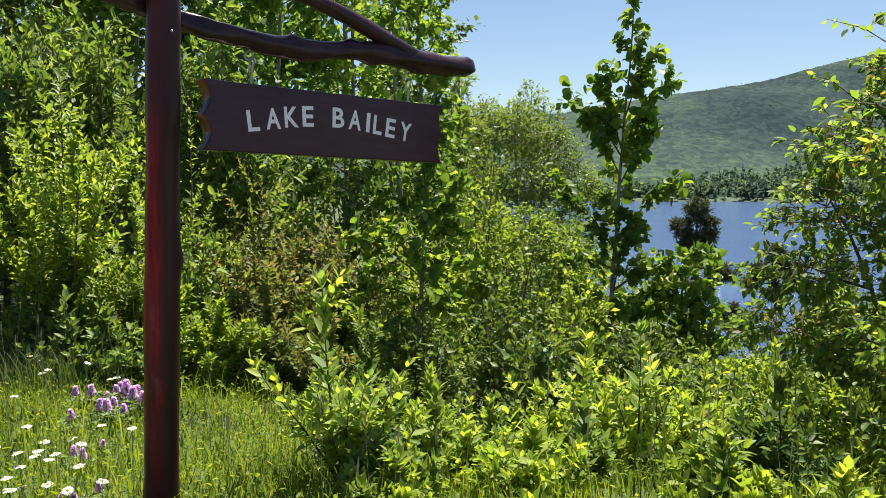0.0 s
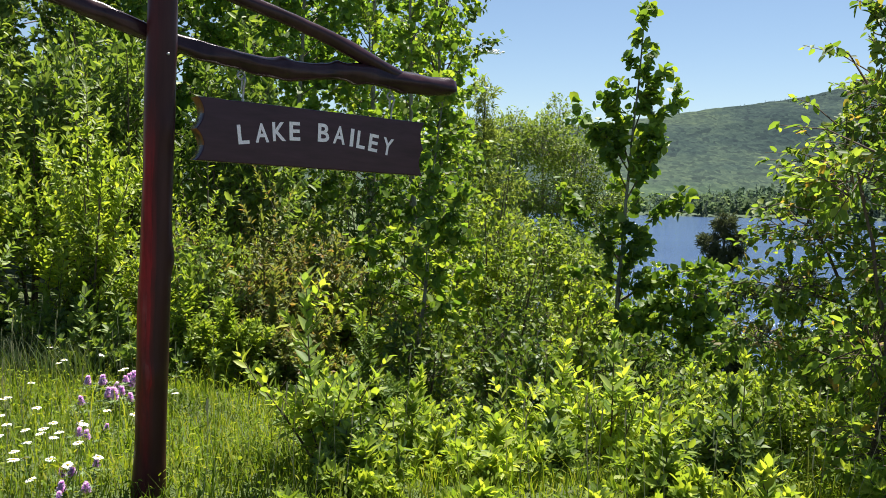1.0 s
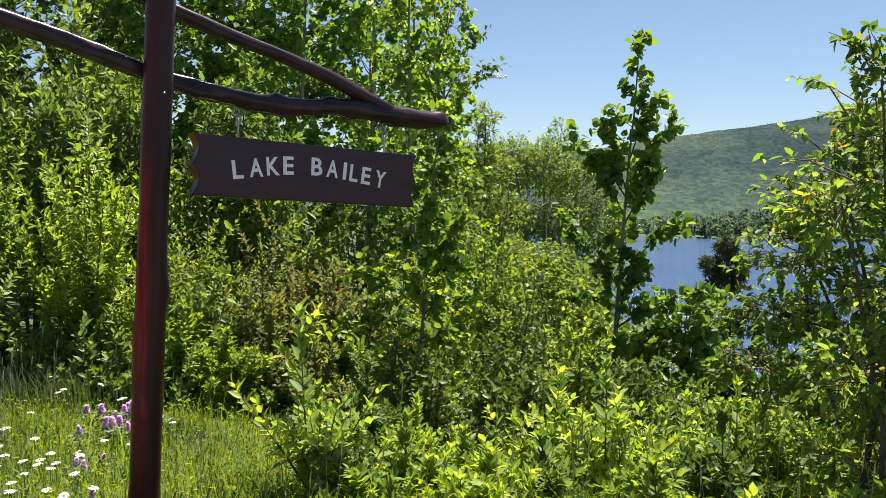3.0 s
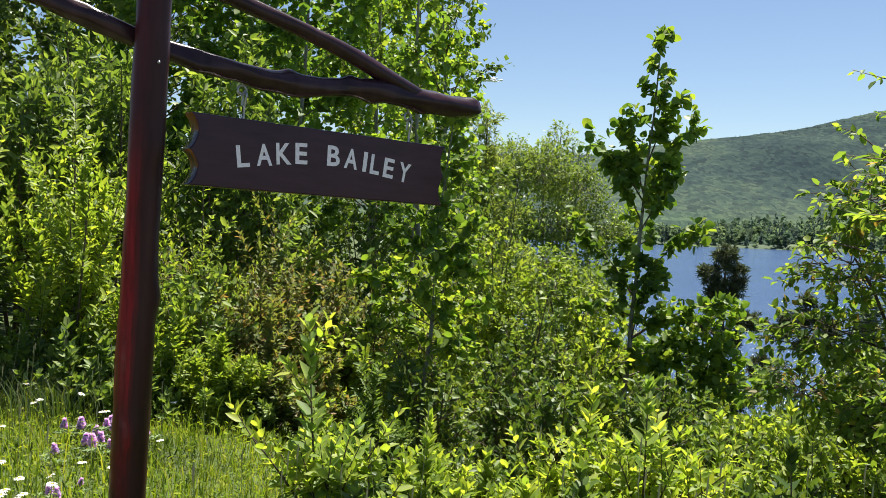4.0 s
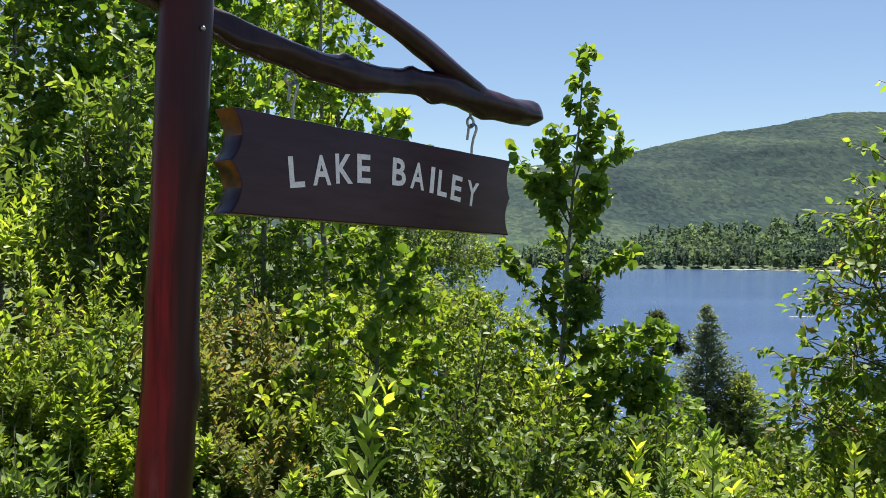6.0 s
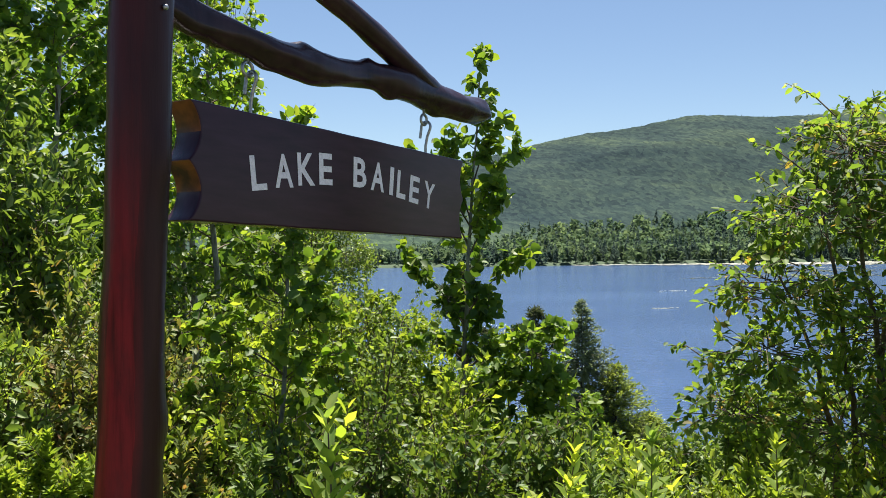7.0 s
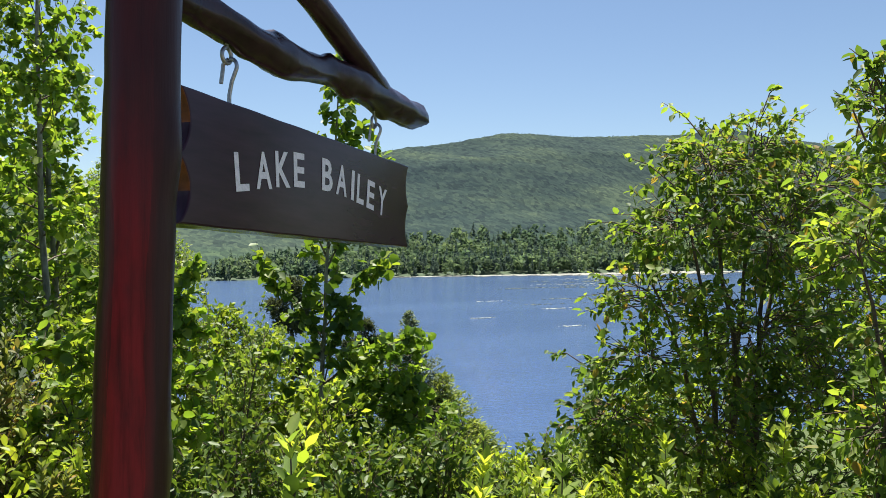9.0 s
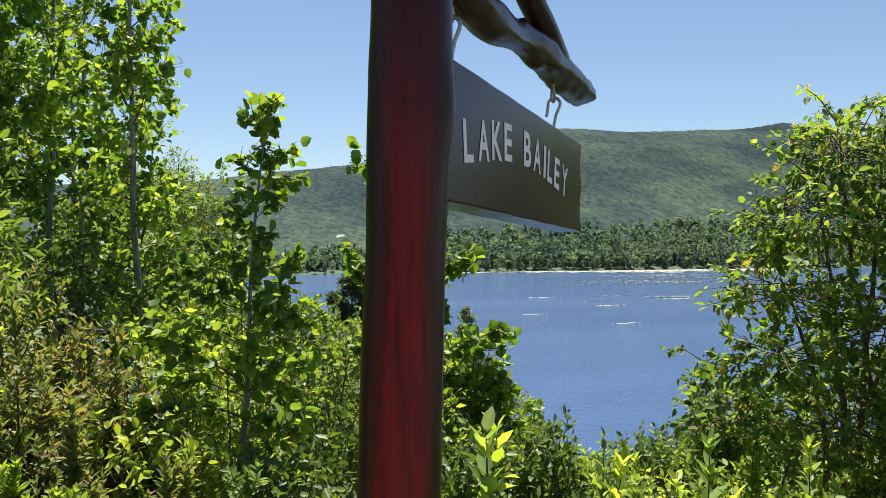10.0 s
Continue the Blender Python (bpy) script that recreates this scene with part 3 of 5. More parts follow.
def build_cloud():
    rng = np.random.default_rng(8)
    n = 90
    c = np.array([-128.0, 2000.0, 330.0])
    P = c + np.stack([rng.normal(0, 15, n), rng.normal(0, 8, n), np.abs(rng.normal(0, 3.5, n))], -1)
    r = rng.uniform(1.5, 5, n)
    tagged(put("cloud", lumps("cloud", rng, P, r, r * 0.55, 2, M_CLOUD, 0.08)), "small white fair-weather cloud in the blue sky", "cloud", kind="stuff")


build_cloud()

# ---- the signpost ----
UX, UY = np.array([0.7255, 0.688, 0.0]), np.array([0.688, -0.7255, 0.0])   # along the board, and out of its face
BOARD0 = np.array([-0.786, 4.040, 0.0])                                     # foot of the first letter, on plan
MID = -0.042                                                                # middle of the board's thickness


def on_board(s, z, out_by=0.0):
    return BOARD0 + UX * s + np.array([0, 0, z]) + UY * out_by


def lumpy_log(name, pts, radii, sides, seed, mat, rough=0.06, step=0.02, knots=()):
    """A peeled log: a smooth line through pts, uneven round its girth, with closed ends."""
    pts, radii = np.asarray(pts, float), np.asarray(radii, float)
    seg = np.concatenate(([0], np.cumsum(np.linalg.norm(np.diff(pts, axis=0), axis=1))))
    n = max(6, int(seg[-1] / step))
    u = np.linspace(0, seg[-1], n)
    line = np.stack([np.interp(u, seg, pts[:, k]) for k in range(3)], -1)
    kern = np.ones(5) / 5
    for k in range(3):
        ext = np.concatenate([2 * line[0, k] - line[2:0:-1, k], line[:, k], 2 * line[-1, k] - line[-2:-4:-1, k]])
        line[:, k] = np.convolve(ext, kern, "valid")
    rad = np.interp(u, seg, radii)
    ang = np.arange(sides) * 2 * np.pi / sides
    R = np.zeros((n, sides))
    for i in range(n):
        for j in range(sides):
            q = Vector((math.cos(ang[j]) * 1.1, math.sin(ang[j]) * 1.1, u[i] * 5)) + Vector((seed * 7.1, 0, 0))
            R[i, j] = rad[i] * (1 + rough * noise.noise(q) + rough * 0.4 * noise.noise(q * 3.1))
    for at, turn, tall, wide in knots:            # share of the length, degrees round, height and spread
        da = (ang - radians(turn) + np.pi) % (2 * np.pi) - np.pi
        R += tall * np.exp(-((u[:, None] - at * seg[-1]) / wide) ** 2 - (da[None, :] / 0.55) ** 2)
    R[0] *= 0.82
    R[-1] *= 0.82
    v, q = tube_arrays(line, R, sides)
    c0, c1 = line[0] , line[-1]
    v = np.concatenate([v, [c0, c1]])
    j = np.arange(sides)
    k = (j + 1) % sides
    caps = np.concatenate([np.stack([k, j, np.full(sides, n * sides)], -1), np.stack([(n - 1) * sides + j, (n - 1) * sides + k, np.full(sides, n * sides + 1)], -1)])
    return mesh_from(name, v, [q, caps], mat, True)


def ring_points(centre, across, up, r, a0, a1, n=14):
    a = np.linspace(radians(a0), radians(a1), n)
    return centre + np.cos(a)[:, None] * across * r + np.sin(a)[:, None] * up * r


def build_sign():
    post_base = (-1.057, 3.74, 0.0)
    sp = empty("signpost", post_base, "dark red-brown stained log post with forked branch arms in grass", "signpost")
    o = np.array(post_base)
    # post, leaning slightly
    zz = np.array([-0.35, 0.0, 0.2, 0.55, 0.8, 1.0, 1.3, 1.6, 1.9, 2.2, 2.55])
    line = np.stack([0.033 * zz, 0.012 * zz, zz], -1)
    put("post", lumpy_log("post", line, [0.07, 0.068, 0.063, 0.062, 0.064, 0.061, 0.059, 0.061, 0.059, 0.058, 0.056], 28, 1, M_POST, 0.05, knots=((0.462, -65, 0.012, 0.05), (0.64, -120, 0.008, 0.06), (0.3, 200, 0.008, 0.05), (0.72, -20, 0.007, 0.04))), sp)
    arm = [(-1.95, 2.3), (-1.4, 2.16), (-0.893, 2.043), (-0.695, 1.995), (-0.482, 1.936), (-0.368, 1.902), (-0.23, 1.866), (-0.125, 1.847), (0.01, 1.833), (0.145, 1.818), (0.25, 1.812), (0.35, 1.814),
           (0.45, 1.828), (0.58, 1.842), (0.7, 1.838), (0.8, 1.828), (0.92, 1.820), (1.06, 1.814), (1.19, 1.82)]
    rad = [0.04, 0.04, 0.038, 0.037, 0.037, 0.037, 0.038, 0.037, 0.038, 0.045, 0.046, 0.038, 0.036, 0.044, 0.052, 0.05, 0.049, 0.048, 0.045]
    pts = [on_board(q, z, MID) - o for q, z in arm]
    put("arm", lumpy_log("arm", pts, rad, 26, 2, M_ARM, 0.24, knots=((0.695, -90, 0.016, 0.035), (0.655, 90, 0.014, 0.04), (0.815, 90, 0.016, 0.04), (0.785, -90, 0.014, 0.03), (0.9, 100, 0.01, 0.04), (0.58, 60, 0.01, 0.04), (0.25, -60, 0.01, 0.05))), sp)
    brace = [(-0.55, 2.27), (-0.36, 2.2), (-0.173, 2.146), (0.006, 2.097), (0.14, 2.064), (0.282, 2.033), (0.429, 1.99), (0.56, 1.946), (0.68, 1.898), (0.8, 1.85), (0.9, 1.825)]
    pts = [on_board(q, z, MID + 0.008) - o for q, z in brace]
    put("brace", lumpy_log("brace", pts, [0.034, 0.033, 0.033, 0.032, 0.031, 0.031, 0.033, 0.035, 0.037, 0.038, 0.03], 18, 3, M_ARM, 0.14), sp)
    for z, a in ((1.8, -0.7),):
        bm = bmesh.new()
        bmesh.ops.create_uvsphere(bm, u_segments=10, v_segments=6, radius=0.006)
        me = bpy.data.meshes.new("bolt")
        bm.to_mesh(me)
        bm.free()
        me.materials.append(M_STEEL)
        b = put("bolt", me, sp, "small steel bolt head")
        b.matrix_basis = Matrix.Translation((0.033 * z + 0.063 * math.cos(a), 0.012 * z + 0.063 * math.sin(a), z))
    up = np.array([0, 0, 1.0])
    for q, za in ((0.028, 1.797), (0.8, 1.772)):
        c = on_board(q, za - 0.03, MID) - o
        loop = np.concatenate([[on_board(q, za + 0.03, MID) - o, on_board(q, za - 0.012, MID) - o], ring_points(c, UX, up, 0.017, 95, 440, 18)])
        put("screw_eye", tubes_mesh("screw_eye", [(loop, np.full(len(loop), 0.0045))], M_STEEL, 8), sp, "galvanised steel screw eye")

    # hanging board
    tilt = -0.0326
    ux3 = Vector((UX[0] * math.cos(tilt), UX[1] * math.cos(tilt), math.sin(tilt)))
    nrm = Vector(UY)
    up3 = nrm.cross(ux3)
    corner = on_board(-0.19, 1.393)
    basis = Matrix((ux3, up3, nrm)).transposed().to_4x4()
    hs = tagged(new("hanging_sign"), "dark brown wooden board with white lettering hanging from hooks", "sign")
    hs.empty_display_size = 0.1
    hs.matrix_basis = Matrix.Translation(corner) @ basis
    LN, HT, TH = 1.166, 0.267, 0.084
    # outline: scalloped ends, straight top and bottom
    def wave(h):
        return 0.034 * abs(math.sin(2 * math.pi * h)) ** 0.8 * (1 if h < 0.5 else 0.9)
    hs_n = 24
    left = [(wave(i / hs_n), HT * i / hs_n) for i in range(hs_n + 1)]
    right = [(LN - wave(i / hs_n) * 0.7, HT * i / hs_n) for i in range(hs_n + 1)]
    cols = 40
    bm = bmesh.new()
    grid = []
    for side in (0.0, -TH):
        rows = []
        for i in range(hs_n + 1):
            xl, xr, y = left[i][0], right[i][0], left[i][1]
            rows.append([bm.verts.new((xl + (xr - xl) * c / cols, y + 0.0006 * math.sin(c * 0.9 + side * 50) * (i in (0, hs_n)), side)) for c in range(cols + 1)])
        grid.append(rows)
    F, B = grid
    for i in range(hs_n):
        for c in range(cols):
            bm.faces.new((F[i][c], F[i][c + 1], F[i + 1][c + 1], F[i + 1][c]))
            bm.faces.new((B[i][c], B[i + 1][c], B[i + 1][c + 1], B[i][c + 1]))
        for c, flip in ((0, True), (cols, False)):
            q = (F[i][c], F[i + 1][c], B[i + 1][c], B[i][c])
            f = bm.faces.new(q if flip else q[::-1])
            f.material_index = int((left[i + 1][0] < left[i][0]) == (c == 0) or c == cols)
            f.smooth = True
    for c in range(cols):
        bm.faces.new((F[hs_n][c], F[hs_n][c + 1], B[hs_n][c + 1], B[hs_n][c]))
        bm.faces.new((F[0][c], B[0][c], B[0][c + 1], F[0][c + 1]))
    bmesh.ops.recalc_face_normals(bm, faces=bm.faces)
    me = bpy.data.meshes.new("board")
    bm.to_mesh(me)
    bm.free()
    me.materials.append(M_BOARD)
    me.materials.append(M_CARVED)
    bd = put("board", me, hs, "dark brown board with scalloped carved ends")
    bv = bd.modifiers.new("edge", "BEVEL")
    bv.width, bv.segments, bv.limit_method, bv.angle_limit = 0.004, 2, "ANGLE", radians(50)

    # letters on an arch: character, left and right on the board, foot height, lean
    H = 0.084
    for ch, s0, s1, foot, lean in (("L", -0.004, 0.047, 1.470, 8), ("A", 0.074, 0.138, 1.481, 6), ("K", 0.155, 0.219, 1.491, 5), ("E", 0.235, 0.288, 1.497, 3),
                                   ("B", 0.376, 0.435, 1.498, 0), ("A", 0.455, 0.518, 1.492, -3), ("I", 0.544, 0.563, 1.484, -4), ("L", 0.580, 0.627, 1.476, -5),
                                   ("E", 0.646, 0.698, 1.465, -6), ("Y", 0.722, 0.783, 1.451, -8)):
        cu = bpy.data.curves.new("letter", "FONT")
        cu.body, cu.size, cu.extrude, cu.offset, cu.resolution_u = ch, 0.12, 0.0, 0.0028, 3
        tmp = bpy.data.objects.new("letter", cu)
        scene.collection.objects.link(tmp)
        me = bpy.data.meshes.new_from_object(tmp.evaluated_get(bpy.context.evaluated_depsgraph_get()))
        bpy.data.objects.remove(tmp)
        co = np.array([v.co[:] for v in me.vertices])
        lo, hi = co.min(0), co.max(0)
        w = s1 - s0
        co[:, 0] = (co[:, 0] - (lo[0] + hi[0]) / 2) * w / (hi[0] - lo[0])
        co[:, 1] = (co[:, 1] - lo[1]) * H / (hi[1] - lo[1])
        for v, c in zip(me.vertices, co):
            v.co = c
        me.name = "letter"
        me.materials.clear()
        me.materials.append(M_LETTER)
        lt = put("letter", me, hs, "white painted letter")
        lt.matrix_basis = Matrix.Translation(((s0 + s1) / 2 + 0.19, foot - 1.393 + 0.0326 * ((s0 + s1) / 2 + 0.19), 0.0012)) @ Matrix.Rotation(radians(lean), 4, "Z")
    # hooks screwed into the top edge
    for q in (0.028 + 0.19, 0.8 + 0.19):
        foot = np.array([q, HT - 0.02, -TH / 2])
        X, Y, Z = np.array([1.0, 0, 0]), np.array([0, 1.0, 0]), np.array([0, 0, 1.0])
        c = foot + Y * 0.112
        pts = np.concatenate([[foot, foot + Y * 0.05, foot + Y * 0.08 + Z * 0.006], ring_points(c, Z, Y, 0.018, -30, 190, 14), [c - Z * 0.022 - Y * 0.035]])
        put("hook", tubes_mesh("hook", [(pts, np.full(len(pts), 0.0045))], M_STEEL, 8), hs, "galvanised steel open hook")


build_sign()


# ---- plants ----
def shoot_leaves(rng, pts, n, length, u0=0.15, tip_div=28, low_div=75):
    """Leaves round an upright shoot: spread below, gathered at the tip."""
    u = np.sort(rng.uniform(u0, 1.0, n)) ** 0.9
    P, T = along(pts, u)
    az = np.arange(n) * 2.4 + rng.uniform(0, 6) + rng.normal(0, 0.25, n)
    a = unit(np.cross(T, np.array([0.3, 0.9, 0.1])))
    b = np.cross(T, a)
    rad = np.cos(az)[:, None] * a + np.sin(az)[:, None] * b
    div = np.radians(low_div + (tip_div - low_div) * u ** 1.5 + rng.normal(0, 9, n))[:, None]
    D = np.cos(div) * T + np.sin(div) * rad
    N = np.sin(div) * T - np.cos(div) * rad + rng.normal(0, 0.18, (n, 3))
    L = length * (1.08 - 0.5 * np.clip(u - 0.72, 0, 1) / 0.28 * 0.8) * rng.uniform(0.7, 1.15, n)
    return P, D, N, L


ONE_LEAF = leaves_mesh("leaf", [(0, 0, 0)], [(1, 0, 0)], [(0, 0, 1)], 1.0, 1.0, "oval", M_SHRUB_LEAF)


def leafy_shrub(name, place, height, spread, stems, per_stem, leaf_len, mat, label, category="shrub", group="", kind="oval", ratio=0.5, twigs=2, seed=0, lean=(0, 0), tip=None, singles=0):
    """A bush of upright leafy shoots from one root."""
    rng = np.random.default_rng(seed)
    x, y = place
    z = float(ground_z(x, y)) - 0.03
    e = empty(name, (x, y, z), label, category, group)
    limbs, out_leaves = [], []
    for i in range(stems):
        az = i * 2.4 + rng.uniform(-0.3, 0.3)
        r = (0.0 if i == 0 else rng.uniform(0.35, 1.0)) * spread
        h = height * (1.0 if i == 0 else rng.uniform(0.3, 0.85) * (1 - 0.25 * r / max(spread, 0.01)))
        top = np.array([math.cos(az) * r + lean[0], math.sin(az) * r + lean[1], h])
        if i == 0 and tip is not None:
            top = np.array([tip[0] - x, tip[1] - y, tip[2] - z])
        mid = np.array([top[0] * 0.35, top[1] * 0.35, h * 0.5]) + rng.normal(0, 0.02, 3)
        t = np.linspace(0, 1, 9)[:, None]
        pts = (1 - t) ** 2 * rng.normal(0, 0.03, 3) * np.array([1, 1, 0]) + 2 * t * (1 - t) * mid + t * t * top
        limbs.append((pts, np.linspace(0.008, 0.0018, 9) * (0.6 + height * 0.5)))
        lead = i == 0 and category == "shrub" and height < 1.5
        out_leaves.append(shoot_leaves(rng, pts, int(per_stem * 1.5) if lead else per_stem, leaf_len * (1.3 if lead else 1.0), 0.4 if name == "young_bush" else 0.2, 26 if lead else 28, 66 if lead else 78))
        for _ in range(twigs):
            u = rng.uniform(0.3, 0.85)
            p, d = along(pts, np.array([u]))
            side = unit(np.array([math.cos(rng.uniform(0, 6.3)), math.sin(rng.uniform(0, 6.3)), 0.9]))
            tw = limb(rng, p[0], side + d[0] * 0.4, height * rng.uniform(0.18, 0.36), 5, 0.6, 0.06)
            limbs.append((tw, np.linspace(0.0035, 0.0012, 5)))
            out_leaves.append(shoot_leaves(rng, tw, max(5, int(per_stem * 0.5)), leaf_len * 0.92, 0.1))
    mains = [k for k, q in enumerate(limbs) if len(q[0]) == 9]
    for k in mains:
        st = put("stem", tubes_mesh("stem", [limbs[k]], M_TWIG, 5), e)
        if k in mains[:singles]:
            for p, d, nn, ln in zip(*out_leaves[k]):
                d = Vector(d).normalized()
                side = d.cross(Vector(nn)).normalized()
                lf = put("leaf", ONE_LEAF, st)
                lf.matrix_basis = Matrix.Translation(p) @ Matrix((d * ln, side * ln * ratio, side.cross(d) * ln)).transposed().to_4x4()
            out_leaves[k] = tuple(q[:0] for q in out_leaves[k])
    tagged(put("twig_mass", tubes_mesh("twig_mass", [q for q in limbs if len(q[0]) == 5], M_TWIG, 4), e), kind="stuff")
    P, D, N, L = (np.concatenate([q[k] for q in out_leaves]) for k in range(4))
    tagged(put("foliage", leaves_mesh("foliage", P, D, N, L, L * ratio, kind, mat), e), kind="stuff")
    return e


def broadleaf_tree(name, place, top_z, crown_from, radius, leaf_len, mat, label, category="tree", group="", branches=30, per_m=34, subs=4, trunk_r=0.04, kind="round", ratio=0.95,
                   seed=0, lean=(0, 0), rise=0.9, profile=None, bark=None, base_z=None, droop=0.35, stems=1, spread=0.0, fill=0.35, boughs=()):
    """A tree: tapered trunk, limbs and twigs, with leaves hung along the twigs."""
    rng = np.random.default_rng(seed)
    x, y = place
    z = (float(ground_z(x, y)) if base_z is None else base_z) - 0.05
    e = empty(name, (x, y, z), label, category, group)
    height = top_z - z
    profile = profile or (lambda u: (1 - u) ** 0.75 * 0.9 + 0.12)
    trunks, limbs, spots = [], [], []
    for s in range(stems):
        az = s * 2.4 + seed
        off = spread * (0 if stems == 1 else rng.uniform(0.5, 1.0))
        end = np.array([lean[0] + math.cos(az) * off, lean[1] + math.sin(az) * off, height * (1 if s == 0 else rng.uniform(0.75, 0.97))])
        t = np.linspace(0, 1, 12)[:, None]
        pts = end * t + np.cumsum(rng.normal(0, 0.006 * height, (12, 3)) * np.array([1, 1, 0]), axis=0) * (t * (1 - t) * 2)
        trunks.append((pts, trunk_r * (1 - 0.93 * t[:, 0]) + 0.003))
        spots.append((pts[-3:], 1.0))
        for i in range(branches):
            u = (i + rng.uniform(0, 1)) / branches
            h = crown_from + (0.985 - crown_from) * u
            p, d = along(pts, np.array([h]))
            a = i * 2.4 + rng.uniform(-0.5, 0.5)
            ln = radius * profile(u) * rng.uniform(0.65, 1.15)
            way = np.array([math.cos(a), math.sin(a), rise * rng.uniform(0.5, 1.3) * (0.6 + u)])
            br = limb(rng, p[0], way, ln * math.sqrt(1 + rise * rise * 0.3), 6, 0.3, 0.1)
            limbs.append((br, np.linspace(trunk_r * 0.3 * (1 - 0.6 * u), 0.0025, 6)))
            spots.append((br, fill))
            for _ in range(subs):
                v = rng.uniform(0.25, 0.98)
                q, dd = along(br, np.array([v]))
                way2 = unit(dd[0] + rng.normal(0, 0.65, 3))
                tw = limb(rng, q[0], way2, max(0.12, ln * rng.uniform(0.25, 0.5)), 3, 0.1, 0.12)
                limbs.append((tw, np.linspace(0.004, 0.0015, 3)))
                spots.append((tw, 0.0))
    for h, ex, ey, ez in boughs:                  # long boughs: share of the trunk, and their ends
        p, d = along(trunks[0][0], np.array([h]))
        t = np.linspace(0, 1, 7)[:, None]
        run = np.array([ex - x, ey - y, ez - z]) - p[0]
        ln = np.linalg.norm(run)
        br = p[0] + run * t + np.array([0, 0, 0.35 * ln]) * t * (1 - t) + np.cumsum(rng.normal(0, 0.012 * ln, (7, 3)), axis=0) * (1 - t)
        limbs.append((br, np.linspace(trunk_r * 0.35, 0.0025, 7)))
        spots.append((br, 0.25))
        for _ in range(int(subs * 1.5 + ln * subs * 2.4)):
            v = rng.uniform(0.2, 1.0)
            q, dd = along(br, np.array([v]))
            tw = limb(rng, q[0], unit(dd[0] * 0.8 + rng.normal(0, 0.6, 3)), ln * rng.uniform(0.12, 0.3), 3, 0.1, 0.12)
            limbs.append((tw, np.linspace(0.004, 0.0015, 3)))
            spots.append((tw, 0.0))
    P, D = [], []
    for pts, u0 in spots:
        ln = np.linalg.norm(np.diff(pts, axis=0), axis=1).sum()
        n = max(3, int(ln * per_m * (1 - u0 * 0.6)))
        u = rng.uniform(min(u0, 0.9), 1.0, n)
        p, d = along(pts, u)
        P.append(p + rng.normal(0, leaf_len * 0.24, (n, 3)))
        D.append(d * 0.5 + rng.normal(0, 0.75, (n, 3)) - np.array([0, 0, droop]))
    P, D = np.concatenate(P), np.concatenate(D)
    N = rng.normal(0, 0.6, P.shape) + np.array([0, 0, 0.75])
    L = leaf_len * rng.uniform(0.6, 1.25, len(P))
    for pts, rad in trunks:
        put("trunk", tubes_mesh("trunk", [(pts, rad)], bark or M_BARK, 8), e)
    tagged(put("branchwork", tubes_mesh("branchwork", limbs, bark or M_TWIG, 3), e), kind="stuff")
    tagged(put("crown", leaves_mesh("crown", P, D, N, L, L * ratio, kind, mat), e), kind="stuff")
    return e


def conifer(name, place, top_z, radius, mat, label, seed=0, whorls=26, per=9, tuft=0.22, density=26, bare=0.1, droop=-0.25, base_z=None, trunk_r=0.12, power=1.0, gap=0.0):
    """A conifer: straight trunk, whorls of boughs, each feathered with sprays of needles."""
    rng = np.random.default_rng(seed)
    x, y = place
    z = (float(ground_z(x, y)) if base_z is None else base_z) - 0.1
    e = empty(name, (x, y, z), label, "tree", "conifers on the slope")
    height = top_z - z
    t = np.linspace(0, 1, 8)[:, None]
    trunk = np.array([0, 0, height]) * t + rng.normal(0, 0.04, (8, 3)) * np.array([1, 1, 0]) * t
    put("trunk", tubes_mesh("trunk", [(trunk, trunk_r * (1 - 0.95 * t[:, 0]) + 0.004)], M_PINEBARK, 8), e)
    limbs, P, D = [], [], []
    for w in range(whorls):
        u = (w + rng.uniform(0, 0.6)) / whorls
        h = bare + (1 - bare) * u
        r = radius * (1 - u) ** power * rng.uniform(0.75, 1.15) + 0.05
        if rng.random() < gap:
            continue
        for i in range(per):
            a = rng.uniform(0, 6.283)
            way = np.array([math.cos(a), math.sin(a), droop + 0.55 * u])
            br = limb(rng, np.array([trunk[0, 0], 0, height * h]), way, r * rng.uniform(0.7, 1.1), 5, 0.25, 0.06)
            limbs.append((br, np.linspace(0.018, 0.004, 5) * min(1.0, radius)))
            n = max(5, int(r * density))
            p, d = along(br, rng.uniform(0.12, 1.0, n))
            P.append(p + rng.normal(0, 0.04, p.shape))
            D.append(d * 0.9 + rng.normal(0, 0.5, p.shape))
    P.append(np.array([[0, 0, height - 0.1]] * 8) + rng.normal(0, 0.03, (8, 3)))
    D.append(rng.normal(0, 0.3, (8, 3)) + np.array([0, 0, 1]))
    P, D = np.concatenate(P), np.concatenate(D)
    L = tuft * rng.uniform(0.6, 1.3, len(P))
    tagged(put("branchwork", tubes_mesh("branchwork", limbs, M_PINEBARK, 3), e), kind="stuff")
    put("foliage", leaves_mesh("foliage", P, D, rng.normal(0, 0.5, P.shape) + np.array([0, 0, 0.8]), L, L * 0.3, "slim", mat), e)
    return e


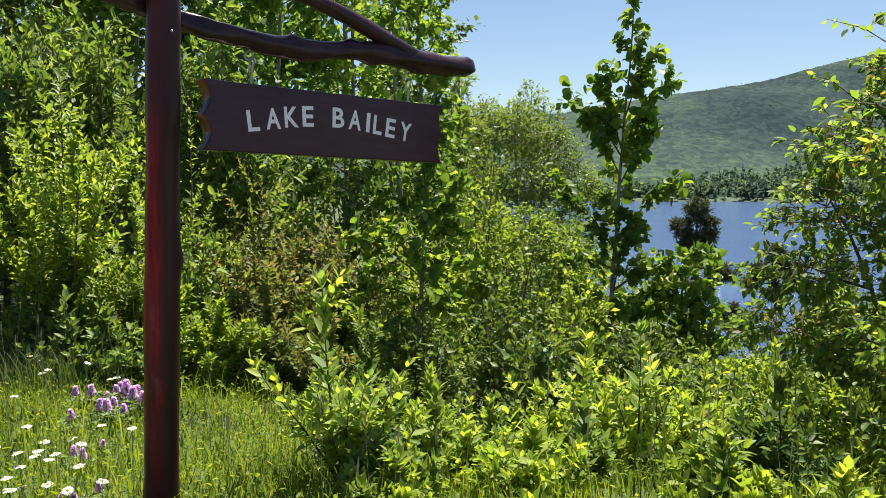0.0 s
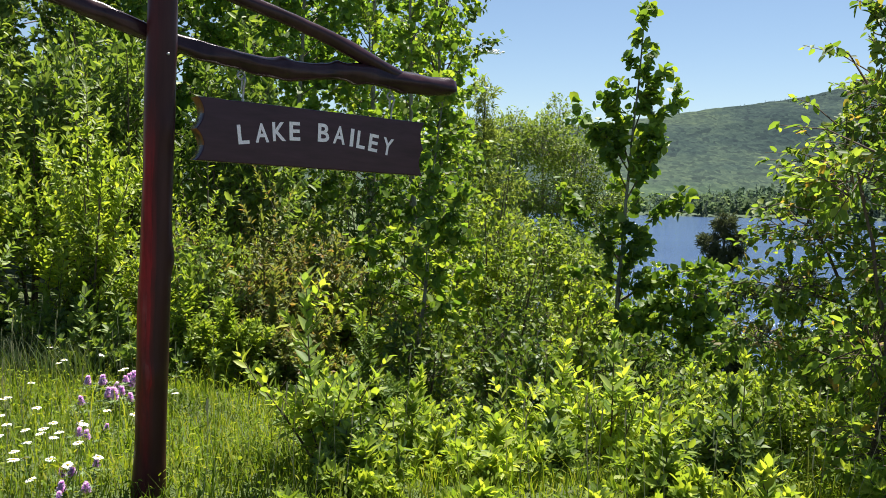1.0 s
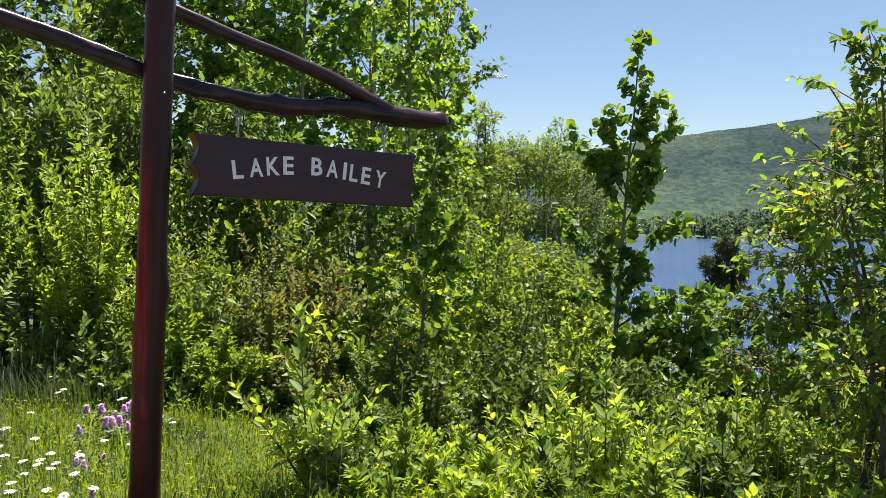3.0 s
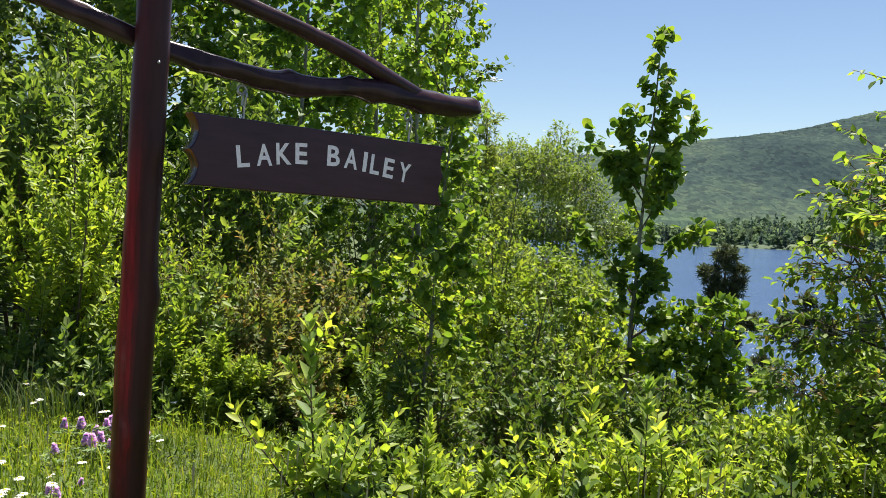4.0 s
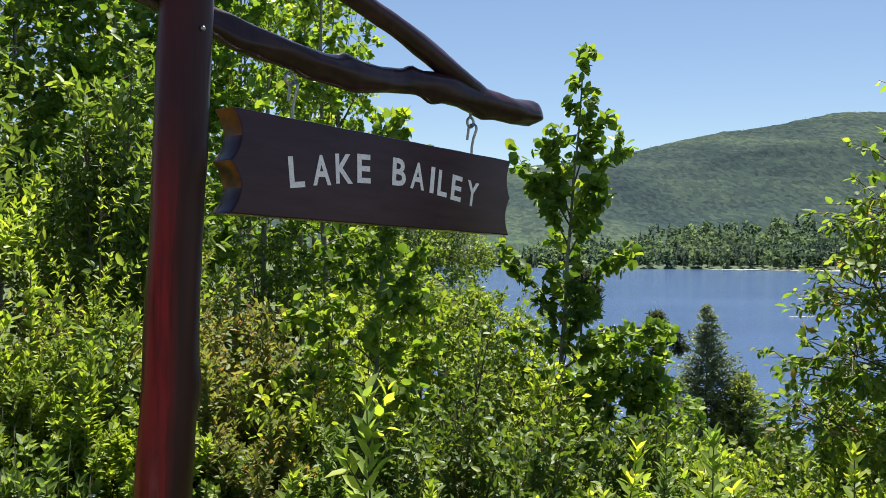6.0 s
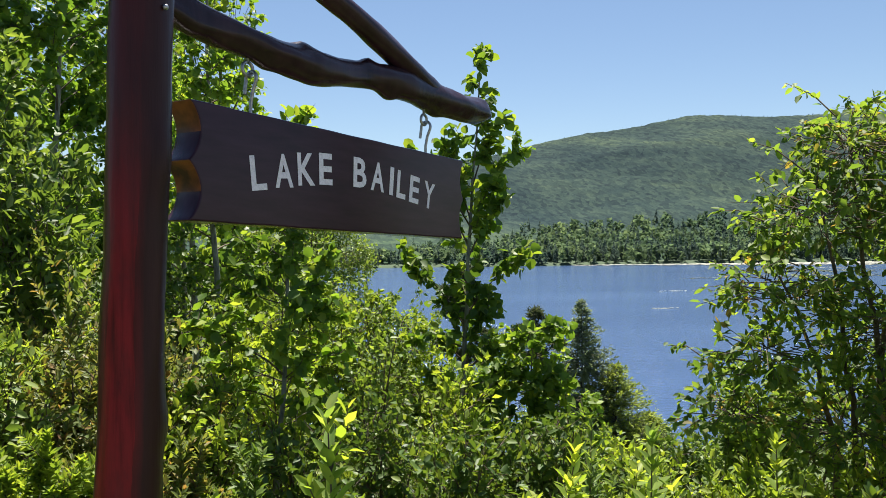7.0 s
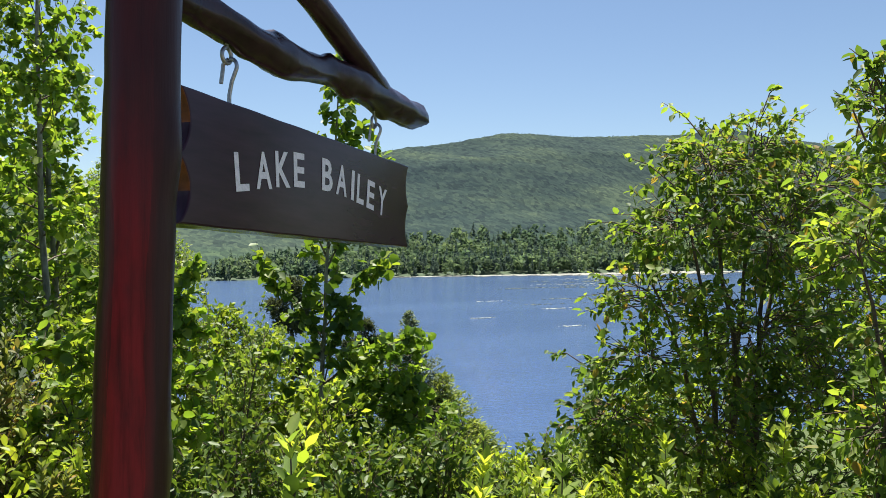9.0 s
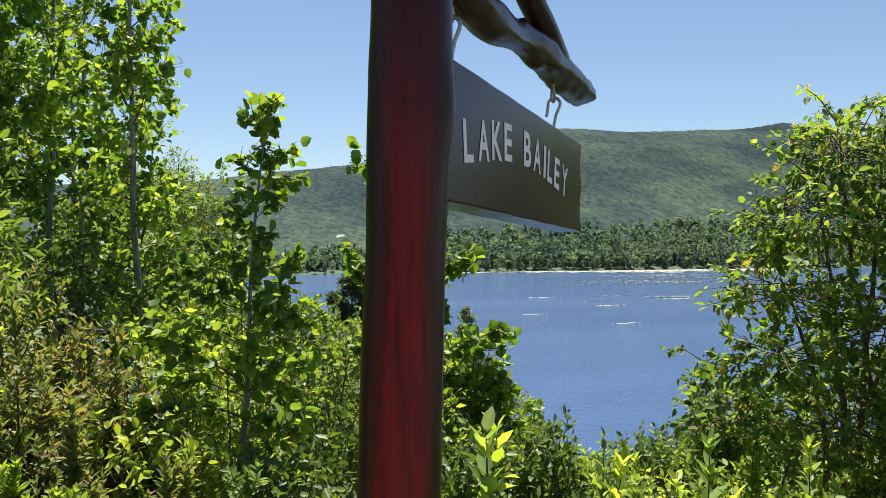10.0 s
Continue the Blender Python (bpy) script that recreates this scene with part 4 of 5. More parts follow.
def lobed_tree(name, place, lobes, leaf_len, mat, label, category="tree", group="", density=12.0, per_twig=8, kind="slim", ratio=0.5, seed=0, trunk_r=0.03, stems=1, bark=None, droop=0.3, shake=0.7, sprigs=()):
    """A tree or tall shrub whose crown is a set of leafy lobes (centre and radii, in the world) on limbs from its stems."""
    rng = np.random.default_rng(seed)
    x, y = place
    z = float(ground_z(x, y)) - 0.05
    e = empty(name, (x, y, z), label, category, group)
    base = np.array([x, y, z])
    C = np.array([q[:3] for q in lobes]) - base
    R = np.array([q[3:6] for q in lobes])
    order = np.argsort(-(C[:, 2] - 0.3 * np.linalg.norm(C[:, :2], axis=1)))
    trunks, limbs, P, D, N = [], [], [], [], []
    t = np.linspace(0, 1, 10)[:, None]
    for i, k in enumerate(order):
        end = C[k] + np.array([0, 0, 0.3 * R[k, 2]])
        if i < stems:
            foot = rng.normal(0, 0.12 if stems > 1 else 0.0, 3) * np.array([1, 1, 0])
            bend = np.array([end[0] * 0.25, end[1] * 0.25, end[2] * 0.55])
            line = (1 - t) ** 2 * foot + 2 * t * (1 - t) * bend + t * t * end + rng.normal(0, 0.02, (10, 3)) * t * (1 - t) * 2
            trunks.append((line, trunk_r * (1 - 0.85 * t[:, 0]) + 0.003))
        else:
            best = None
            for line, _ in trunks:
                low = line[line[:, 2] < end[2] - 0.35 * np.linalg.norm(line[:, :2] - end[:2], axis=1)]
                low = low if len(low) else line[1:3]
                j = low[np.argmin(np.linalg.norm(low - end, axis=1))]
                if best is None or np.linalg.norm(j - end) < np.linalg.norm(best - end):
                    best = j
            ln = np.linalg.norm(end - best)
            line = best + (end - best) * t + np.array([0, 0, -0.12 * ln]) * t * (1 - t) + rng.normal(0, 0.012 * ln, (10, 3)) * t
            limbs.append((line[::3], np.linspace(trunk_r * 0.5, 0.004, 4)))
        size = float(np.prod(R[k])) ** (1 / 3)
        for _ in range(max(6, int(density * 12.6 * size * size))):
            v = unit(rng.normal(0, 1, 3))
            far = C[k] + v * R[k] * rng.uniform(0.72, 1.12)
            near = C[k] + v * R[k] * rng.uniform(0.1, 0.45) + rng.normal(0, 0.1 * size, 3)
            tw = np.stack([near, (near + far) / 2 + rng.normal(0, 0.07 * size, 3) + np.array([0, 0, 0.05 * size]), far])
            limbs.append((tw, (0.0045, 0.003, 0.0014)))
            sprigs_at(rng, tw, per_twig, leaf_len, droop, shake, P, D, N)
    for px, py, pz, ex, ey, ez in sprigs:         # long outer twigs that stand clear of the crown
        a, b = np.array([px, py, pz]) - base, np.array([ex, ey, ez]) - base
        tw = np.stack([a, (a + b) / 2 + np.array([0, 0, 0.04]), b])
        limbs.append((tw, (0.006, 0.004, 0.0018)))
        sprigs_at(rng, tw, int(per_twig * 1.4), leaf_len, droop, shake * 0.8, P, D, N)
    P, D, N = np.concatenate(P), np.concatenate(D), np.concatenate(N)
    L = leaf_len * rng.uniform(0.6, 1.25, len(P))
    for line, rad in trunks:
        put("trunk", tubes_mesh("trunk", [(line, rad)], bark or M_BARK, 8), e)
    tagged(put("branchwork", tubes_mesh("branchwork", limbs, bark or M_TWIG, 3), e), kind="stuff")
    tagged(put("crown", leaves_mesh("crown", P, D, N, L, L * ratio, kind, mat), e), kind="stuff")
    return e


def sprigs_at(rng, tw, n, leaf_len, droop, shake, P, D, N):
    """Leaves set along the outer part of one twig."""
    p, d = along(tw, rng.uniform(0.35, 1.0, n))
    P.append(p + rng.normal(0, leaf_len * 0.2, (n, 3)))
    D.append(d * 0.6 + rng.normal(0, shake, (n, 3)) - np.array([0, 0, droop]))
    N.append(rng.normal(0, 0.45, (n, 3)) + np.array([0, 0, 0.9]) + d * 0.2)


# -- far trees on the slope --
conifer("spruce_tree", (17.9, 43.9), -2.1, 4.0, M_NEEDLE, "slender grey-green spruce on the slope above the lake", 1, 50, 13, 0.26, 13, power=0.85, gap=0.04)
conifer("cedar_tree", (19.3, 42.5), -5.6, 4.6, M_CEDAR, "broad yellow-green cedar beside the spruce", 4, 38, 13, 0.24, 12, power=0.8)
conifer("cedar_tree", (21.6, 43.0), -8.6, 3.4, M_CEDAR, "low yellow-green cedar on the slope", 6, 26, 11, 0.28, 14, power=0.7)
lobed_tree("pine_tree", (8.65, 36.0), ((8.65, 36, -0.25, 0.5, 0.5, 0.6), (8.05, 36, -1.0, 0.5, 0.5, 0.4), (9.25, 36, -1.0, 0.45, 0.5, 0.4), (8.65, 36, -1.7, 0.8, 0.8, 0.5), (9.8, 36, -3.0, 0.75, 0.6, 0.35), (10.3, 36, -4.9, 0.5, 0.5, 0.55),
                                       (8.9, 36, -3.7, 0.6, 0.6, 0.4), (8.6, 36, -5.9, 1.1, 1.0, 0.8), (8.6, 36, -7.3, 1.3, 1.2, 0.8), (9.6, 36, -6.2, 0.7, 0.6, 0.5), (7.7, 36, -3.2, 0.5, 0.5, 0.35)),
           0.24, M_PINE, "dark ragged pine with gaps between its boughs", group="conifers on the slope", density=13, per_twig=26, ratio=0.18, seed=3, trunk_r=0.13, bark=M_PINEBARK, droop=-0.3)
lobed_tree("pine_tree", (12.15, 36.0), ((12.05, 36, -2.1, 0.35, 0.4, 0.4), (11.55, 36, -2.85, 0.55, 0.5, 0.38), (12.6, 36, -2.8, 0.55, 0.5, 0.38), (11.05, 36, -3.4, 0.4, 0.4, 0.28), (13.1, 36, -3.3, 0.4, 0.4, 0.3), (12.1, 36, -3.8, 0.5, 0.5, 0.42)),
           0.24, M_PINE, "dark pine with a bare lower trunk above the lake", group="conifers on the slope", density=13, per_twig=26, ratio=0.18, seed=2, trunk_r=0.14, bark=M_PINEBARK, droop=-0.3,
           sprigs=((12.15, 36, -5.4, 11.2, 36, -6.2), (12.15, 36, -5.2, 13.2, 36, -5.6), (12.15, 36, -5.9, 11.4, 36, -5.6), (12.15, 36, -6.4, 13.1, 36, -6.9), (12.15, 36, -4.9, 11.0, 36, -4.7)))
lobed_tree("pine_tree", (-1.1, 24.0), ((-1.05, 24, 3.85, 0.4, 0.4, 0.6), (-1.4, 24, 2.9, 0.7, 0.7, 0.5), (-0.8, 24, 2.5, 0.7, 0.7, 0.5), (-1.5, 24, 1.8, 0.9, 0.8, 0.5), (-0.6, 24, 1.3, 0.9, 0.8, 0.6), (-1.6, 24, 0.5, 1.0, 0.9, 0.6), (-0.4, 24, 0.0, 1.0, 0.9, 0.7)),
           0.2, M_CEDAR, "soft grey-green pine behind the aspens", group="conifers on the slope", density=11, per_twig=16, ratio=0.16, seed=5, trunk_r=0.1, bark=M_PINEBARK, droop=-0.2)
lobed_tree("birch_tree", (1.0, 34.0), ((-0.6, 34, 3.2, 1.4, 1.5, 1.4), (0.7, 33.6, 3.0, 1.4, 1.6, 1.3), (2.2, 34, 2.2, 1.4, 1.5, 1.3), (3.4, 34, 0.7, 1.2, 1.4, 1.2), (1.3, 33, 0.8, 1.7, 1.7, 1.3), (-0.9, 33.4, 0.9, 1.5, 1.5, 1.4), (2.6, 33, -1.0, 1.7, 1.6, 1.2), (0.2, 33, -1.4, 1.8, 1.7, 1.2)),
           0.135, M_BIRCH, "round-crowned birch with fine green leaves on the slope", density=15, per_twig=8, kind="plain", ratio=0.6, seed=11, trunk_r=0.14, stems=3)
lobed_tree("birch_tree", (1.5, 36.5), ((1.45, 36.5, 4.5, 0.9, 0.9, 0.95), (2.3, 36.5, 3.9, 0.8, 0.8, 0.7), (0.7, 36.5, 3.8, 0.8, 0.8, 0.8), (1.5, 36.5, 2.8, 1.4, 1.2, 1.0)),
           0.135, M_BIRCH, "taller airy birch behind the round one", density=10, per_twig=7, kind="plain", ratio=0.6, seed=12, trunk_r=0.12, stems=2)
lobed_tree("birch_tree", (1.4, 26.0), ((0.9, 26, -0.2, 0.9, 0.9, 0.65), (2.0, 26, -0.8, 0.8, 0.9, 0.7), (1.5, 25.6, -1.8, 1.1, 1.1, 0.8), (0.3, 26, -1.2, 0.9, 1.0, 0.8), (2.3, 25.8, -2.6, 1.0, 1.0, 0.8)),
           0.14, M_BIRCH, "low rounded birch of lighter green on the slope", density=12, per_twig=8, kind="plain", ratio=0.6, seed=13, trunk_r=0.08, stems=2)

# -- the slender aspen over the lake, and the sapling before it --
broadleaf_tree("aspen_tree", (1.42, 10.5), 3.46, 0.16, 0.62, 0.105, M_ASPEN, "slender young aspen with large heart-shaped green leaves", "tree", "young aspens", 30, 40, 3, 0.034, seed=21, lean=(0.27, -0.2), rise=0.7,
               profile=lambda u: 0.22 + 0.6 * (1 - u) ** 0.7 - 0.3 * math.exp(-((u - 0.42) / 0.06) ** 2), fill=0.4,
               boughs=((0.22, 2.82, 10.3, -0.21), (0.3, 2.58, 10.2, 0.42), (0.26, 2.3, 10.6, -0.1), (0.42, 2.2, 10.4, 1.2), (0.4, 0.84, 10.3, 1.22), (0.36, 1.0, 10.5, 0.3), (0.3, 1.75, 10.1, 0.75), (0.58, 1.1, 10.4, 2.0),
                       (0.62, 0.98, 10.35, 2.2), (0.6, 2.1, 10.3, 2.38), (0.64, 1.3, 10.4, 2.4), (0.7, 1.95, 10.3, 2.7), (0.55, 2.0, 10.4, 1.85)))
broadleaf_tree("aspen_tree", (-0.62, 8.05), 2.3, 0.3, 0.52, 0.074, M_YOUNG_LIT, "young aspen sapling with bright yellow-green leaves", "tree", "young aspens", 32, 48, 4, 0.024, seed=22, lean=(0.24, 0.1), rise=0.5,
               profile=lambda u: 0.95 * (1 - u) ** 0.7 + 0.16, fill=0.4,
               boughs=((0.42, -1.2, 8.0, 0.75), (0.36, -1.22, 7.9, 0.28), (0.5, -0.1, 8.0, 0.92), (0.36, -0.2, 7.9, 0.1), (0.58, -0.9, 8.1, 1.15), (0.55, -0.15, 8.2, 1.25), (0.4, -0.05, 8.2, 0.5)))

lobed_tree("aspen_tree", (2.3, 10.7), ((2.4, 10.6, 0.1, 0.42, 0.45, 0.4), (2.05, 10.6, -0.35, 0.5, 0.5, 0.36), (2.75, 10.5, -0.5, 0.42, 0.45, 0.32), (2.2, 10.4, -1.0, 0.6, 0.6, 0.4), (2.9, 10.4, -1.2, 0.5, 0.5, 0.35)),
           0.09, M_YOUNG_LIT, "low bushy aspen sucker with bright leaves", "tree", "young aspens", density=22, per_twig=8, kind="round", ratio=0.9, seed=24, trunk_r=0.02, stems=3)
lobed_tree("aspen_tree", (-0.9, 13.3), ((-0.9, 13.3, 4.2, 0.45, 0.5, 0.6), (-0.8, 13.3, 3.3, 0.4, 0.5, 0.5), (-1.2, 13.3, 2.6, 0.6, 0.6, 0.5), (-0.8, 13.3, 1.9, 0.5, 0.6, 0.45), (-1.2, 13.3, 5.0, 0.4, 0.4, 0.5), (-1.4, 13.3, 3.6, 0.5, 0.5, 0.5), (-0.95, 13.3, 1.0, 0.5, 0.6, 0.5)),
           0.088, M_YOUNG_LIT, "tall leafy aspen at the edge of the wood", "tree", "aspens in the wood", density=13, per_twig=8, kind="round", ratio=0.9, seed=26, trunk_r=0.05, stems=1)
lobed_tree("alder_shrub", (0.9, 11.2), ((0.55, 11.2, 0.42, 0.45, 0.5, 0.4), (1.05, 11.2, 0.15, 0.45, 0.5, 0.4), (0.1, 11.0, 0.0, 0.5, 0.5, 0.4), (0.7, 10.8, -0.4, 0.65, 0.6, 0.45), (1.4, 10.9, -0.5, 0.5, 0.55, 0.4), (0.2, 10.6, -0.8, 0.6, 0.6, 0.4), (1.0, 10.5, -1.1, 0.7, 0.6, 0.4)),
           0.075, M_SHRUB, "dense rounded alder shrub with small leaves", "shrub", "understorey shrubs", density=36, per_twig=9, kind="slim", ratio=0.6, seed=25, trunk_r=0.02, stems=4, bark=M_TWIG)

# -- the wood behind the post --
rng0 = np.random.default_rng(5)
for i, (x, y, top, rad) in enumerate(((-1.0, 11.2, 5.2, 0.65), (-1.9, 12.2, 6.3, 1.1), (-2.9, 11.4, 6.2, 1.2), (-3.9, 13.0, 7.0, 1.5), (-5.1, 11.8, 6.6, 1.5), (-6.6, 12.6, 7.0, 1.7), (-8.2, 11.2, 6.6, 1.7), (-1.6, 14.5, 6.3, 1.3),
                                      (-4.6, 15.0, 7.5, 1.8), (-7.4, 15.0, 7.5, 1.9), (-2.7, 16.5, 7.2, 1.7), (-9.8, 13.5, 7.2, 1.9))):
    # leaf colour carries the light: darker for shade at far left, lighter at right
    broadleaf_tree("aspen_tree", (x, y), top, 0.24, rad, 0.088 if x > -2.5 else 0.105, M_DARK if x < -6 else M_YOUNG_LIT if x > -2.5 else M_WOOD, "tall thin-trunked aspen in the dense wood", "tree", "aspens in the wood", 40 if x > -2.5 else 52, 36 if x > -2.5 else 40, 5, 0.045, seed=40 + i, kind="round" if y < 12 else "plain",
                   ratio=0.9, lean=tuple(rng0.normal(0, 0.25, 2)), rise=0.7, profile=lambda u: 0.8 + 0.3 * math.sin(3 * u) - 0.65 * u)
for i, (x, y, top, rad) in enumerate(((-11.5, 17.0, 9, 3), (-8.5, 18.5, 9.5, 3), (-5.8, 18.0, 9, 2.8), (-3.6, 20.0, 9, 2.6), (-13.5, 13.0, 9, 3), (-1.9, 21.5, 7.0, 2.0), (-15.5, 17.5, 9, 3), (-10.2, 16.0, 8, 2.6), (-7.6, 17.0, 8.5, 2.4))):
    broadleaf_tree("maple_tree", (x, y), top, 0.05, rad, 0.17, M_DARK, "broad dark green tree deep in the wood", "tree", "trees deep in the wood", 36, 20, 6, 0.1, seed=90 + i, kind="plain", ratio=0.85, rise=0.5,
                   profile=lambda u: 0.9 - 0.5 * u * u)

# -- willow thicket --
for i, (x, y, top, rad) in enumerate(((-4.6, 8.2, 2.4, 0.8), (-5.6, 8.4, 2.6, 1.0), (-4.0, 9.0, 2.8, 0.9), (-6.9, 9.0, 2.9, 1.1), (-5.0, 10.0, 3.4, 1.1), (-3.0, 9.4, 2.9, 0.9), (-7.6, 8.0, 2.8, 1.0), (-7.0, 10.6, 3.6, 1.2), (-2.3, 8.8, 2.0, 0.7))):
    broadleaf_tree("willow_shrub", (x, y), top, 0.34, rad, 0.12, M_WILLOW, "tall willow shrub with narrow light green leaves", "shrub", "willow thicket", 22, 27, 3, 0.02, seed=70 + i, kind="slim", ratio=0.42,
                   rise=1.5, droop=-0.25, stems=4, spread=0.5 * rad, profile=lambda u: 0.9 - 0.6 * u, bark=M_TWIG)
for i, (x, y, top, rad) in enumerate(((-3.25, 7.0, 2.3, 0.6), (-4.25, 6.9, 2.0, 0.7), (-2.45, 7.6, 1.9, 0.5), (-5.3, 7.3, 2.2, 0.75), (-1.85, 7.3, 1.1, 0.4), (-6.4, 7.2, 2.2, 0.7), (-3.7, 7.7, 2.5, 0.6), (-2.0, 8.1, 1.3, 0.45),
                                      (-4.8, 7.6, 2.6, 0.7), (-1.35, 7.9, 0.9, 0.4), (-2.15, 6.55, 0.75, 0.4), (-1.55, 6.75, 0.6, 0.4), (-2.65, 6.95, 1.2, 0.4), (-1.15, 6.6, 0.35, 0.4), (-1.75, 6.35, 0.45, 0.35), (-0.75, 6.7, 0.2, 0.4))):
    g = float(ground_z(x, y))
    leafy_shrub("serviceberry_shrub", (x, y), top - g, rad, 11, 64 if x < -3 else 60, 0.095 if x < -3 else 0.066, (M_WILLOW if i % 2 else M_SHRUB) if x < -3 else (M_RUSSET if i in (7, 11, 13, 9, 4) else M_WILLOW if i % 2 else M_SHRUB), "tall upright shrub with light green pointed leaves", seed=460 + i, group="serviceberry thicket", twigs=5, kind="slim", ratio=0.46)

for i, (x, y, top) in enumerate(((-3.35, 6.55, 0.42), (-2.95, 6.45, 0.5), (-2.6, 6.35, 0.38), (-3.75, 6.75, 0.55), (-2.25, 6.2, 0.25), (-3.15, 6.9, 0.75), (-4.3, 6.6, 0.5))):
    leafy_shrub("raspberry_bush", (x, y), top - float(ground_z(x, y)), 0.32, 16, 20, 0.085, M_WILLOW, "low leafy bush at the edge of the thicket", seed=520 + i, group="low bushes by the thicket", kind="slim", ratio=0.55)

# -- middle shrubs on the slope --
for i, (x, y, top, rad, mat) in enumerate(((-1.7, 8.8, 0.6, 0.55, M_RUSSET), (-1.25, 8.25, 0.35, 0.5, M_RUSSET), (-2.9, 8.2, 0.7, 0.5, M_RUSSET), (-1.75, 7.9, 0.3, 0.45, M_RUSSET), (-0.9, 9.6, 0.7, 0.6, M_SHRUB), (0.3, 9.3, 0.55, 0.6, M_WILLOW), (0.9, 8.6, 0.15, 0.55, M_SHRUB), (0.2, 8.0, 0.0, 0.5, M_DARK), (-0.4, 7.2, 0.05, 0.5, M_DARK),
                                           (1.7, 8.7, -0.45, 0.5, M_DARK), (2.3, 9.4, -0.8, 0.6, M_SHRUB), (0.5, 7.0, -0.05, 0.45, M_DARK), (1.3, 7.3, 0.0, 0.5, M_DARK), (-1.1, 7.6, 0.25, 0.5, M_SHRUB), (2.0, 7.6, -0.5, 0.45, M_DARK),
                                           (0.9, 11.9, 0.4, 0.8, M_WILLOW), (0.0, 11.0, 1.2, 0.8, M_SHRUB), (2.0, 12.5, -0.6, 0.8, M_WILLOW), (3.6, 12.0, -1.5, 0.6, M_DARK), (3.1, 10.0, -1.1, 0.5, M_SHRUB), (-2.6, 9.9, 1.2, 0.7, M_DARK),
                                           (-2.2, 7.0, 0.6, 0.5, M_WILLOW), (1.6, 14.5, 0.4, 1.2, M_BIRCH), (4.4, 14.0, -2.0, 0.8, M_DARK), (-0.3, 13.0, 2.0, 1.0, M_BIRCH), (3.2, 16.5, -1.4, 1.2, M_BIRCH),
                                           (-1.6, 10.4, 1.4, 0.7, M_DARK), (2.6, 8.3, -0.65, 0.5, M_SHRUB), (3.4, 8.7, -0.75, 0.6, M_DARK), (2.6, 6.9, -0.35, 0.4, M_SHRUB), (4.2, 9.4, -0.85, 0.6, M_DARK), (3.6, 7.6, 0.1, 0.6, M_WILLOW), (5.0, 8.0, 0.4, 0.8, M_DARK), (-3.6, 10.6, 2.2, 0.9, M_DARK), (-5.8, 11.0, 2.6, 1.1, M_DARK), (-0.5, 8.7, 0.35, 0.5, M_SHRUB), (-2.4, 8.0, 0.5, 0.5, M_RUSSET), (-8.5, 9.5, 3.0, 1.2, M_DARK), (-0.6, 10.4, 1.0, 0.7, M_SHRUB),
                                           (-6.5, 13.5, 2.0, 1.4, M_DARK), (-8.8, 13.0, 2.2, 1.5, M_DARK), (-10.8, 14.5, 2.4, 1.6, M_DARK), (-5.0, 14.2, 1.6, 1.3, M_DARK), (-12.6, 15.5, 2.6, 1.7, M_DARK), (-3.2, 13.4, 1.4, 1.1, M_DARK), (-9.6, 16.5, 2.4, 1.7, M_DARK))):
    broadleaf_tree("understorey_shrub", (x, y), top, 0.05, rad, 0.075 if y < 10 else 0.09, mat, "dense green understorey shrub on the bank", "shrub", "understorey shrubs", 18, 30, 3, 0.014, seed=120 + i, kind="slim" if y < 8 else "plain", ratio=0.56,
                   rise=1.0, droop=0.0, stems=4, spread=0.55 * rad, profile=lambda u: 0.95 - 0.45 * u, bark=M_TWIG)

# -- slope bushes further down --
for i in range(26):
    x, y = rng0.uniform(-2, 14), rng0.uniform(15, 42)
    h, r = rng0.uniform(1.6, 2.8), rng0.uniform(0.9, 1.5)
    if not -0.06 < x / y < 0.34:
        continue
    broadleaf_tree("slope_shrub", (x, y), float(ground_z(x, y)) + h, 0.05, r, 0.12, M_DARK if i % 3 else M_BIRCH, "leafy green bush on the lower slope", "shrub", "bushes on the lower slope", 20, 20, 5, 0.03, seed=200 + i, kind="plain",
                   ratio=0.7, rise=0.8, stems=2, spread=0.5, bark=M_TWIG)

